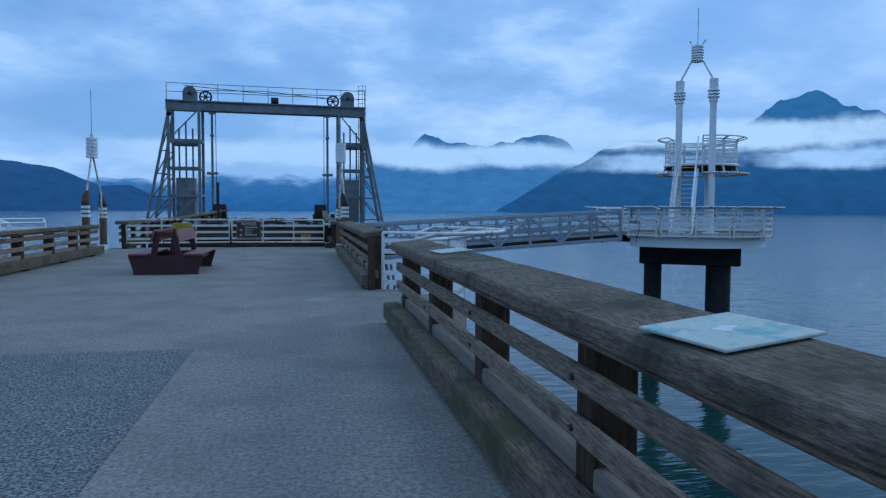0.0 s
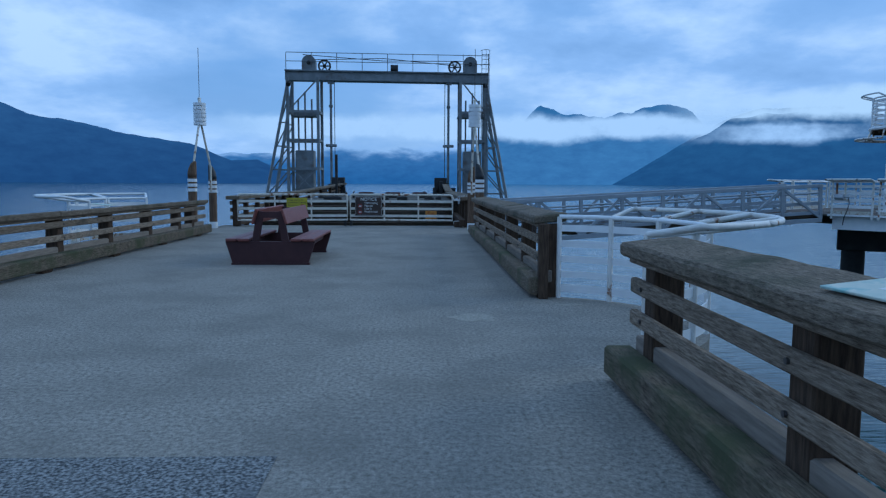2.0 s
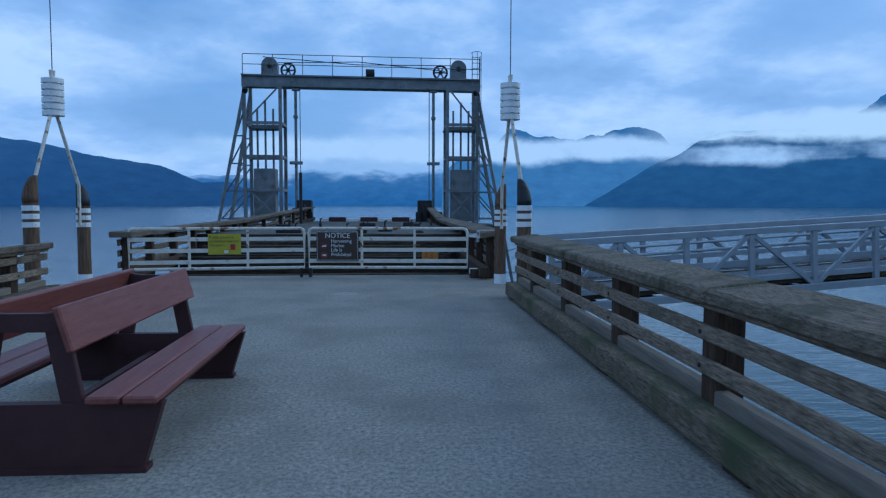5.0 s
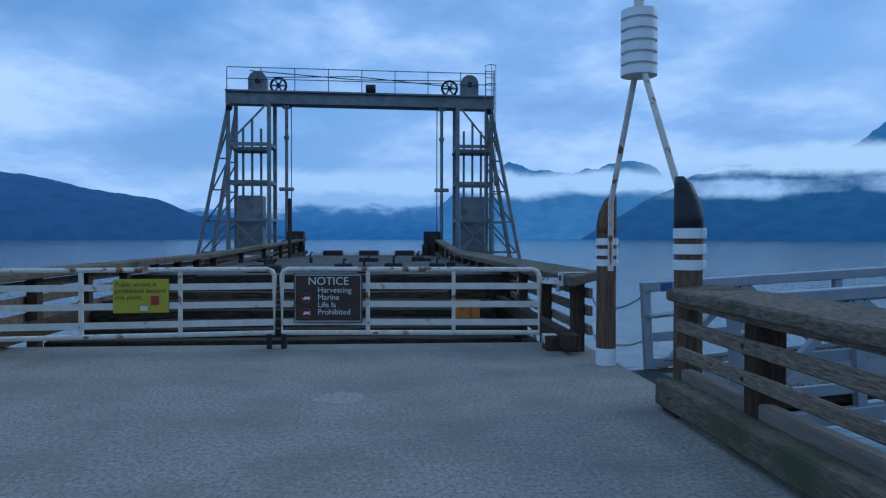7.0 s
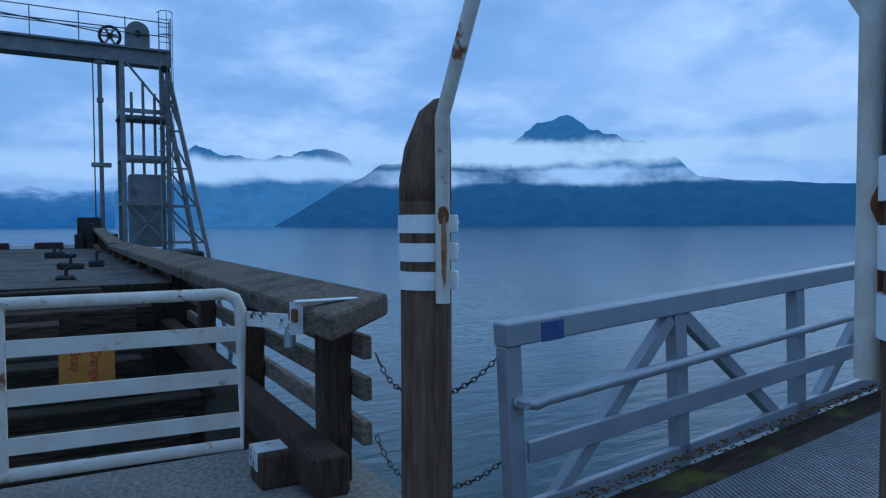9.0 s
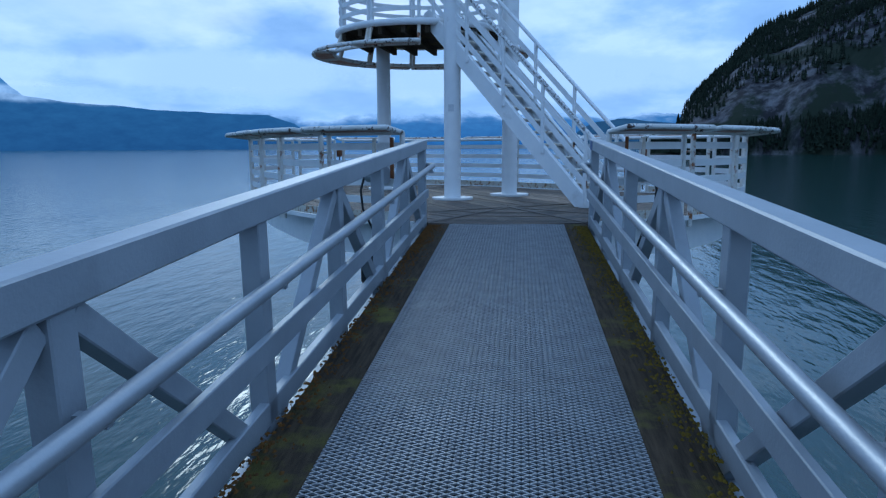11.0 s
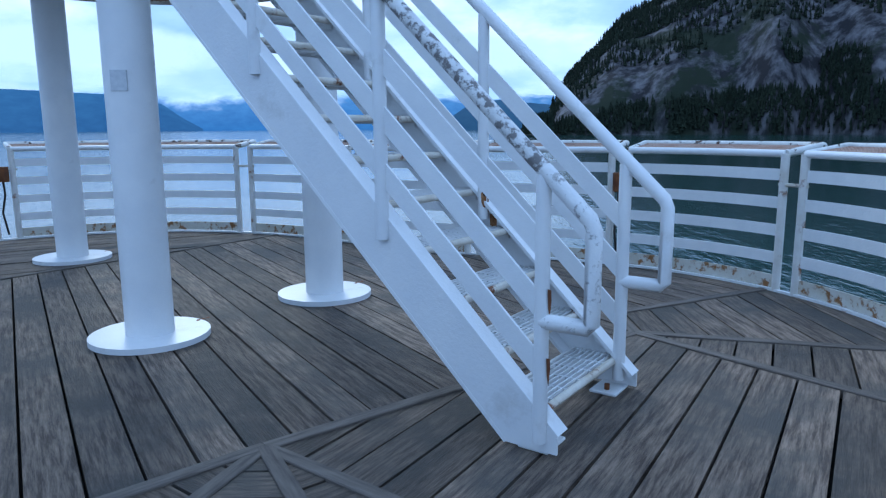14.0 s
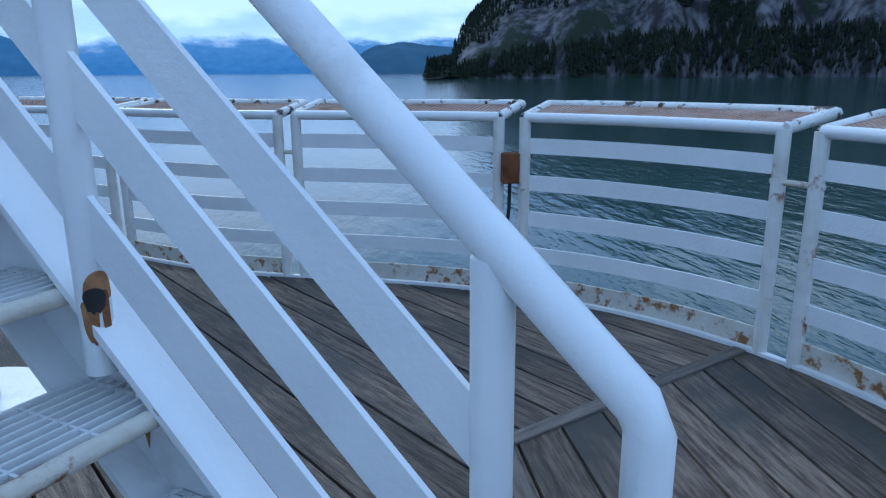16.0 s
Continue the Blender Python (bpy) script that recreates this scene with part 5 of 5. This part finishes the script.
def lay(poly, along, seed):
    """Lays planks that run along a direction over a convex region."""
    ux, uy = along
    l = math.hypot(ux, uy)
    ux, uy = ux / l, uy / l
    nx, ny = -uy, ux
    ds = [p[0] * nx + p[1] * ny for p in poly]
    d = min(ds)
    ang = math.atan2(uy, ux)
    while d < max(ds):
        q = clip(clip(poly, (nx * (d + 0.0065), ny * (d + 0.0065)), (nx, ny)), (nx * (d + plank_w - 0.0065), ny * (d + plank_w - 0.0065)), (-nx, -ny))
        d += plank_w
        if len(q) < 3:
            continue
        area = abs(sum(q[i][0] * q[(i + 1) % len(q)][1] - q[(i + 1) % len(q)][0] * q[i][1] for i in range(len(q)))) / 2
        if area < 0.004:
            continue
        cx, cy = sum(p[0] for p in q) / len(q), sum(p[1] for p in q) / len(q)
        # local frame: x runs with the grain
        loc = [((p[0] - cx) * ux + (p[1] - cy) * uy, (p[0] - cx) * nx + (p[1] - cy) * ny) for p in q]
        up = rndp.uniform(-0.004, 0.002)
        # each plank takes its grain from another stretch of timber
        ox, oy = rndp.uniform(0, 40), rndp.uniform(0, 40)
        ob = part("plank", prism(B(), [(px + ox, py + oy) for px, py in loc], -0.045, up), PLANK, deck)
        ob.matrix_basis = pose(cx, cy, DK, 0, 0, math.degrees(ang)) @ pose(-ox, -oy, 0)


TAU = 2 * math.pi


def edge_at(p, q):
    """Bearing at which the ray from p through q leaves the platform."""
    dx, dy = q[0] - p[0], q[1] - p[1]
    l = math.hypot(dx, dy)
    s = 0.0
    while s < 12:
        x, y = p[0] + dx / l * s - PC[0], p[1] + dy / l * s - PC[1]
        t = math.atan2(y, x)
        if math.hypot(x, y) > ring_r(t) - 0.03:
            break
        s += 0.01
    return t


def way(deg):
    return math.cos(radians(deg)), math.sin(radians(deg))


def rim(t0, t1):
    while t1 < t0:
        t1 += TAU
    return [ring(t, -0.03) for t in np.linspace(t0, t1, max(3, int((t1 - t0) / 0.06)))]


V1, V2, V2C = (14.6, 25.9), (16.1, 24.05), (16.55, 24.05)
T_L, T_A, T_B, T_R = edge_at(V1, (13.67, 26.93)), edge_at(V1, (12.4, 26.66)), edge_at(V1, (12.5, 24.79)), edge_at(V1, (13.5, 24.46))
T_C, T_D, T_E = edge_at(V2, (15.25, 23.37)), edge_at(V2, (15.84, 23.09)), edge_at(V2C, (17.3, 22.58))
lay([V1] + rim(T_A, T_B), way(92), 1)
lay([V1] + rim(T_L, T_A), way(53), 1)
lay([V1] + rim(T_B, T_R), way(130), 1)
lay([V2, V1] + rim(T_R, T_C), way(148.5), 1)
lay([V2] + rim(T_C, T_D), way(154), 1)
lay([V2C, V2] + rim(T_D, T_E), way(0), 1)
inner = [V1, V2, V2C] + rim(T_E, T_L)
far_p, far_n = (17.3, 29.27), way(54)
lay(clip(inner, far_p, far_n), way(122), 1)
near_part = clip(inner, far_p, (-far_n[0], -far_n[1]))
sx_, sy_ = way(32)
lay(clip(near_part, V2C, (-sy_, sx_)), (sx_, sy_), 1)
lay(clip(near_part, V2C, (sy_, -sx_)), (sx_, sy_), 1)
far_a, far_b = ring(edge_at((17.3, 29.27), (16.5, 29.86)), -0.04), ring(edge_at((17.3, 29.27), (18.1, 28.68)), -0.04)
ends = [(V1, ring(t, -0.04)) for t in (T_L, T_A, T_B, T_R)] + [(V2, ring(t, -0.04)) for t in (T_C, T_D)] + [(V2C, ring(T_E, -0.04)), (V1, V2), (V2, V2C), (far_a, far_b)]
for p, q in ends:
    L_ = math.hypot(q[0] - p[0], q[1] - p[1])
    ob = part("batten", wobble(box(B(), (0, -0.034, -0.04), (L_, 0.034, 0.009), 0.004), 0.003, p[0] + q[1]), BATTEN, deck)
    ob.matrix_basis = pose(p[0], p[1], DK, 0, 0, math.degrees(math.atan2(q[1] - p[1], q[0] - p[0])))

# ---- tower on the platform ----
LEGS = ((16.07, 26.96, 7.0), (17.11, 26.09, 7.0), (18.65, 28.79, 3.45))
UP = 3.55
for k, (x, y, top) in enumerate(LEGS):
    t = thing("tower_column", "tall white round steel column on a disc flange" if k < 2 else "white round steel column under the upper landing", "column", (x, y, DK), "tower columns")
    part("shaft", tube(B(), [(0, 0, 0.0), (0, 0, top - DK)], 0.138, 28), WHITE_CLEAN, t)
    part("flange", tube(B(), [(0, 0, 0.0), (0, 0, 0.035)], 0.343, 36), WHITE_CLEAN, t, "white disc foot flange")
    for j in range(3):
        part("rust_spot", prism(B(), [(0.25 + 0.03 * j + 0.02 * math.cos(a), -0.2 - 0.02 * j + 0.012 * math.sin(a)) for a in np.linspace(0, TAU, 8)[:-1]], 0.035, 0.0365), RUST, t, "rust spot")
    if k < 2:
        part("cap_sleeve", tube(B(), [(0, 0, top - DK - 0.95), (0, 0, top - DK)], 0.18, 24), WHITE_CLEAN, t, "wider top sleeve")
        for j in range(3):
            part("clamp_ring", tube(B(), [(0.215 * math.cos(a), 0.215 * math.sin(a), top - DK - 0.75 + 0.13 * j) for a in np.linspace(0, TAU, 21)[:-1]], 0.035, 6, True), WHITE, t)
        if k == 0:
            part("sticker", box(B(), (-0.142, -0.045, 1.44), (-0.128, 0.045, 1.55)), STICKER, t, "faded square sticker")
mast = thing("tower_mast", "white pipes, ribbed drum and aerial on the tower top", "mast", (16.6, 26.55, 7.0))
for sx in (-1, 1):
    f = V(sx * 0.54, -sx * 0.43, -0.1)
    part("pipe", tube(B(), [f, f * 0.9 + V(0, 0, 0.15), V(sx * 0.16, -sx * 0.12, 0.85), V(sx * 0.12, -sx * 0.1, 1.4), V(sx * 0.24, -sx * 0.2, 1.65)], 0.04, 8), WHITE_CLEAN, mast)
part("drum", tube(B(), [(0, 0, 0.75), (0, 0, 1.42)], 0.22, 18), WHITE, mast, "ribbed white drum")
for j in range(6):
    part("rib", tube(B(), [(0.235 * math.cos(a), 0.235 * math.sin(a), 0.8 + 0.11 * j) for a in np.linspace(0, TAU, 17)[:-1]], 0.02, 5, True), WHITE_CLEAN, mast)
part("aerial", tube(B(), [(0, 0, 1.4), (0, 0, 3.0)], 0.012, 6), CHAIN, mast, "thin aerial")

# upper landing
UC = (17.65, 27.8)
UR = 1.50
up_t = thing("upper_landing", "white round upper landing with railing and mesh skirt", "landing", (UC[0], UC[1], UP))
circ = lambda r, z, n=28, a0=0.0, a1=TAU: [(r * math.cos(t), r * math.sin(t), z) for t in np.linspace(a0, a1, n + 1)[:n if a1 - a0 >= TAU else n + 1]]
part("deck", prism(B(), [(p[0], p[1]) for p in circ(UR, 0)], -0.10, 0.0), MOSSY, up_t, "dark timber landing deck")
for j in range(7):
    y = -1.2 + 0.4 * j
    w = math.sqrt(UR * UR - y * y)
    part("joist", bar(B(), (-w, y, -0.17), (w, y, -0.17), 0.07, 0.13), MOSSY, up_t)
part("rim", tube(B(), circ(UR + 0.03, -0.06), 0.06, 8, True), WHITE, up_t)
stair_u = V(0.814, 0.581, 0)
gap0 = math.atan2(-0.581, -0.814)
for j in range(9):
    a0 = gap0 + 0.42 + (TAU - 0.84) * j / 9 + 0.02
    a1 = gap0 + 0.42 + (TAU - 0.84) * (j + 1) / 9 - 0.02
    for a in (a0, a1):
        part("post", tube(B(), [(UR * math.cos(a), UR * math.sin(a), -0.15), (UR * math.cos(a), UR * math.sin(a), 1.0)], 0.03, 8), WHITE, up_t)
    for i in range(5):
        part("slat", ribbon(B(), circ(UR, 0.12 + 0.19 * i, 6, a0, a1), 0.075, 0.012), WHITE, up_t)
    part("top_pipe", tube(B(), circ(UR, 1.02, 6, a0, a1), 0.03, 8), WHITE, up_t)
    e = circ(UR + 0.35, 1.12, 6, a0, a1)
    part("apron_pipe", tube(B(), [circ(UR, 1.02, 6, a0, a1)[0], *e, circ(UR, 1.02, 6, a0, a1)[-1]], 0.028, 8), WHITE, up_t)
    # skirt below the landing
    i0, o0 = circ(UR + 0.10, -0.42, 6, a0, a1), circ(UR + 0.48, -0.43, 6, a0, a1)
    part("skirt_frame", tube(B(), [*i0, *o0[::-1]], 0.035, 8, True), FLAKING, up_t)
    part("skirt_bracket", tube(B(), [(UR * math.cos(a0), UR * math.sin(a0), -0.1), i0[0]], 0.03, 6), RUSTY, up_t)
    part("skirt_bracket", tube(B(), [(UR * math.cos(a1), UR * math.sin(a1), -0.1), i0[-1]], 0.03, 6), RUSTY, up_t)
    if j % 2 == 0 or j in (3, 5):
        bm = B()
        for i in range(8):
            f = i / 7
            tube(bm, [Vector(p).lerp(Vector(q), f) for p, q in zip(i0, o0)], 0.007, 4)
        for i in range(26):
            f = i / 25 * 6
            k0 = min(int(f), 5)
            tube(bm, [Vector(i0[k0]).lerp(Vector(i0[k0 + 1]), f - k0), Vector(o0[k0]).lerp(Vector(o0[k0 + 1]), f - k0)], 0.009, 4)
        part("skirt_mesh", bm, MESH, up_t, "dark rusty mesh")

# ---- stair ----
SB = V(14.81, 24.64, DK)
STAIR_YAW = 55.0
rise_t = UP - DK
slope_t = math.tan(radians(43.5))
run_t = rise_t / slope_t
st = thing("steel_stair", "white painted steel stair with grated treads and pipe handrails", "staircase", tuple(SB))
st.rotation_euler = (0, 0, radians(STAIR_YAW))
HWs = 0.395
su, cu_ = math.sin(math.atan(slope_t)), math.cos(math.atan(slope_t))
TOP = 0.15
POST_GAP = 0.752
for s in (-1, 1):
    y = -0.515 if s < 0 else 0.335
    bm = B()
    prof = [(-0.07, 0.012), (0.16, 0.012), (run_t + 0.1, rise_t - 0.055), (run_t + 0.1, rise_t + 0.1), (run_t - 0.02, rise_t + TOP), (-0.07, TOP - 0.07)]
    w = 0.012
    a = [bm.verts.new((px, y - w / 2, pz)) for px, pz in prof]
    b = [bm.verts.new((px, y + w / 2, pz)) for px, pz in prof]
    bm.faces.new(a)
    bm.faces.new(b[::-1])
    for i in range(len(prof)):
        bm.faces.new((a[i], b[i], b[(i + 1) % len(prof)], a[(i + 1) % len(prof)]))
    part("stringer", bm, WHITE_CLEAN, st, "deep white channel stringer")
    nrm = V(-su, 0, cu_)
    part("stringer_flange", bar(B(), V(-0.07, y - s * 0.035, TOP - 0.066), V(run_t - 0.02, y - s * 0.035, rise_t + TOP), 0.085, 0.016, nrm), WHITE_CLEAN, st)
    part("stringer_flange", bar(B(), V(0.15, y - s * 0.035, 0.012), V(run_t + 0.1, y - s * 0.035, rise_t - 0.055), 0.085, 0.016, nrm), WHITE_CLEAN, st)
    part("foot_plate", box(B(), (-0.03, min(y, y - s * 0.16), 0.0), (0.10, max(y, y - s * 0.16), 0.014), 0.003), WHITE, st)
    part("anchor_bolt", tube(B(), [(0.03, y - s * 0.115, 0.0), (0.03, y - s * 0.115, 0.04)], 0.014, 6), RUST, st)
    # the rail posts stand on the stringer's flange
    y, sh = (-0.46, 0.03) if s < 0 else (0.345, 0.03)
    at = lambda x, h: V(x + sh, y, x * slope_t + h)
    RH = 1.11
    part("handrail", tube(B(), [at(run_t + 0.05, RH), at(-0.03, RH)], 0.030, 14), WORN_PIPE if s > 0 else WHITE_CLEAN, st, "thick pipe handrail, paint worn")
    part("rail_return", tube(B(), [at(-0.03, RH), at(-0.21, RH), at(-0.225, RH) - V(0, 0, 0.02), V(-0.225 + sh, y, 0.54), V(-0.21 + sh, y, 0.525), V(-0.03 + sh, y, 0.525)], 0.030, 14), SCUFFED_PIPE if s > 0 else WHITE_CLEAN, st, "looped handrail end")
    for j in range(5):
        x = -0.03 + POST_GAP * j
        part("rail_post", tube(B(), [at(x, TOP - 0.07), at(x, RH - 0.02)], 0.0285, 12), WHITE_CLEAN, st)
    for h in (0.37, 0.60, 0.83):
        part("rail_slat", bar(B(), at(-0.03, h), at(run_t, h), 0.012, 0.078, nrm), WHITE_CLEAN, st, "flat sloping slat")
    if s < 0:
        # rusted-through foot of the second post, with a streak below it
        XR = POST_GAP - 0.03

        def stain(rad, mid, half, low, high, seed):
            """A ragged curved patch on the face of the post."""
            bm = B()
            rows_ = [[], [], []]
            for i in range(13):
                f = (i - 6) / 6
                e = math.sqrt(max(0.0, 1 - f * f))
                q = math.radians(mid + half * f)
                jag = noise.noise(Vector((i * 1.7, seed, 0))) * 0.5 + 1
                for row, z in zip(rows_, (low * e * jag, (low + high) / 2 * e, high * e)):
                    row.append((rad * math.cos(q), rad * math.sin(q), z))
            return sheet(bm, rows_)

        for nm, mat, args, h in (("rust_patch", RUST_PALE, (0.0291, 168, 58, -0.01, 0.045, 1.0), TOP + 0.075), ("rust_streak", RUST, (0.0294, 182, 17, -0.13, 0.01, 2.0), TOP + 0.075), ("rust_wash", RUST_PALE, (0.0292, 128, 30, -0.07, 0.01, 5.0), TOP + 0.06), ("rust_hole", BLACK, (0.0297, 148, 38, -0.03, 0.016, 3.0), TOP + 0.075)):
            part(nm, stain(*args), mat, st, "rust at the post's foot").matrix_basis = pose(XR + sh, y, XR * slope_t + h)
        for px, py, ln, wd in ((XR - 0.07, y - 0.005, 0.085, 0.016), (XR - 0.09, y - 0.025, 0.13, 0.011), (XR - 0.12, y + 0.015, 0.06, 0.009)):
            drip = [(-ln, -wd * 0.25), (-ln * 0.55, -wd * 0.8), (0, -wd), (ln * 0.35, -wd * 0.4), (ln * 0.4, wd * 0.3), (0, wd), (-ln * 0.6, wd * 0.55)]
            part("rust_streak", prism(B(), drip, 0.0, 0.0012), RUST_PALE, st, "pale rust run on the flange").matrix_basis = pose(px, py, (px + 0.07) * slope_t + TOP - 0.057, 0, -43.5, 0)
        part("rust_streak", prism(B(), [(-0.02, 0.0), (0.025, 0.0), (0.02, -0.10), (0.004, -0.19), (-0.012, -0.12)], 0.0, 0.0015), RUST_PALE, st, "rust streak").matrix_basis = pose(XR, y - 0.048, XR * slope_t + TOP - 0.05, 90, 0, 180)
    else:
        for x, h in ((-0.03, 0.62), (-0.03, 0.36)):
            part("rust_streak", prism(B(), [(-0.014, 0.06), (0.012, 0.05), (0.016, 0.01), (0.004, -0.05), (-0.008, -0.01)], 0.0, 0.0015), RUST, st, "rust streak").matrix_basis = pose(x + sh - 0.0295, y, x * slope_t + h, 90, 0, -90)
TY0, TY1 = -0.50, 0.32
nst = 15
for j in range(nst):
    z = rise_t * (j + 0.75) / (nst + 0.75)
    x = (z - 0.10) / slope_t
    tr = part("tread", tube(B(), [(x - 0.02, TY0, z), (x - 0.02, TY1, z)], 0.018, 8), RUSTY, st, "grated tread with serrated nosing")
    bm = B()
    for q in range(7):
        yy = TY0 + 0.02 + (TY1 - TY0 - 0.04) * q / 6
        bar(bm, (x - 0.02, yy, z), (x + 0.205, yy, z), 0.006, 0.03)
    for q in range(8):
        xx = x + 0.008 + 0.0265 * q
        bar(bm, (xx, TY0, z + 0.004), (xx, TY1, z + 0.004), 0.006, 0.026)
    part("grate", bm, WHITE, tr)
    bm = B()
    for yy in (TY0, TY1):
        bar(bm, (x - 0.02, yy, z - 0.015), (x + 0.205, yy, z - 0.015), 0.012, 0.05)
    bar(bm, (x + 0.205, TY0, z - 0.005), (x + 0.205, TY1, z - 0.005), 0.01, 0.035)
    part("tread_frame", bm, WHITE, tr)


# ---- lamps on the railing beside the gangway ----
def side_lamp(t, sgn):
    x, y = ring(t, 0.02)
    o = ring_out(t)
    d = V(o[0], o[1], 0)
    e = V(-o[1], o[0], 0) * sgn
    lm = thing("side_lamp", "small grey cylinder lamp on rusty brackets with black cable", "lamp", (x, y, DK + 0.55), "lamps beside the gangway")
    part("bracket", bar(B(), d * 0.06 + V(0, 0, -0.10), d * 0.06 + V(0, 0, 0.42), 0.035, 0.05), RUSTY, lm, "rusty upright bracket")
    part("bracket", bar(B(), d * 0.06 + e * 0.24 + V(0, 0, -0.04), d * 0.06 + e * 0.24 + V(0, 0, 0.42), 0.035, 0.045), RUST, lm, "rusty upright bracket")
    body = part("housing", tube(B(), [d * 0.16 - e * 0.02, d * 0.16 + e * 0.20], 0.085, 18), ALU_PIPE, lm, "grey cylinder housing")
    part("lens_ring", tube(B(), [d * 0.16 + e * 0.20, d * 0.16 + e * 0.225], 0.095, 18), ALU, body)
    part("conduit", tube(B(), [d * 0.16 - e * 0.02, d * 0.16 - e * 0.09, d * 0.10 - e * 0.11], 0.03, 10), ALU_PIPE, lm)
    part("cable", tube(B(), [d * 0.1 - e * 0.11, d * 0.12 - e * 0.16 + V(0, 0, -0.18), d * 0.14 - e * 0.12 + V(0, 0, -0.40), d * 0.10 - e * 0.02 + V(0, 0, -0.62), d * 0.05 + e * 0.03 + V(0, 0, -0.85)], 0.014, 8), RUBBER, lm, "black cable loop")


side_lamp(2.96, 1)
side_lamp(-2.60, -1)


# ---- moss on the gangway boards ----
MOSS = material("yellow_moss", (0.20, 0.125, 0.014), 0.97, spec=0.05, color2=(0.060, 0.046, 0.020), scale=30, bump=0.8, bump_scale=60)
LICHEN = material("orange_lichen", (0.17, 0.070, 0.018), 0.97, spec=0.05, color2=(0.070, 0.044, 0.022), scale=30, bump=0.8, bump_scale=60)
rndm = random.Random(21)
for s, mat, lab in ((-1, MOSS, "yellow-green moss growing on the board"), (1, LICHEN, "rust-orange lichen on the board")):
    bm = B()
    for k in range(2400):
        cx_ = GW_L - 0.15 - (abs(rndm.gauss(0, 1.0)) * (1.0 if s < 0 else 0.8) if k < 800 else rndm.uniform(0.0, GW_L - 0.3))
        cy_ = s * (HW - 0.075 - min(abs(rndm.gauss(0, 0.07)), 0.22))
        rr_ = rndm.uniform(0.003, 0.013)
        h_ = rndm.uniform(0.002, 0.010)
        n_ = 7
        lo_ = [bm.verts.new((cx_ + rr_ * 1.5 * rndm.uniform(0.6, 1.2) * math.cos(TAU * q / n_), cy_ + rr_ * rndm.uniform(0.6, 1.2) * math.sin(TAU * q / n_), 0.011)) for q in range(n_)]
        top_ = bm.verts.new((cx_, cy_, 0.014 + h_))
        for q in range(n_):
            bm.faces.new((lo_[q], lo_[(q + 1) % n_], top_))
    part("moss", bm, mat, gw, lab)["kind"] = "stuff"

# ---- small fittings ----
blk = thing("kerb_block", "dark timber block with a white steel plate beside the gate", "block", (1.17, 26.98, 0.0))
part("timber", wobble(box(B(), (0, 0, 0), (0.27, 0.24, 0.195), 0.012), 0.008, 4), POST, blk)
part("plate", box(B(), (-0.004, 0.06, 0.193), (0.20, 0.235, 0.203), 0.002), FLAKING, blk, "flaking white steel plate")
part("plate_flap", box(B(), (-0.010, 0.06, 0.09), (-0.002, 0.235, 0.20), 0.002), FLAKING, blk)
lat = thing("gate_latch", "rusty white latch bar with a hanging padlock", "latch", (1.12, 27.19, 0.93))
part("bar", bar(B(), (0.03, 0, 0.0), (0.26, -0.36, 0.0), 0.012, 0.085, bevel=0.003), FLAKING, lat, "rusty flat bar")
part("padlock", tube(B(), [(0.20, -0.27, -0.135), (0.20, -0.27, -0.06)], 0.032, 12), ALU_PIPE, lat, "grey round padlock")
part("shackle", tube(B(), [(0.20 + 0.02 * math.cos(a), -0.27, -0.06 + 0.05 * math.sin(a)) for a in np.linspace(0, math.pi, 9)], 0.006, 6), ALU_PIPE, lat)
stp = thing("strap_bracket", "white webbing strap round the end of the guard cap", "strap", (1.56, 26.78, 1.05))
part("band", bar(B(), (-0.25, 0, 0.006), (0.25, 0, 0.006), 0.07, 0.006), WHITE_CLEAN, stp)
part("band", bar(B(), (-0.245, 0, 0.004), (-0.245, 0, -0.17), 0.07, 0.006, (0, 1, 0)), WHITE_CLEAN, stp)
part("buckle", box(B(), (-0.275, -0.05, -0.10), (-0.25, 0.05, -0.03), 0.006), RUST, stp, "rusty strap buckle")
wl_ = thing("wire_loop", "thin grey wire loop hanging on the railing", "wire", (1.665, 13.68, 0.84))
part("loop", tube(B(), [(0.0, 0.10 * math.sin(a), 0.10 * math.cos(a) * (1.3 if math.cos(a) < 0 else 0.8)) for a in np.linspace(0, TAU, 15)[:-1]], 0.008, 6, True), CHAIN, wl_)
part("stem", tube(B(), [(0, 0, 0.08), (-0.10, 0, 0.20)], 0.008, 6), CHAIN, wl_)
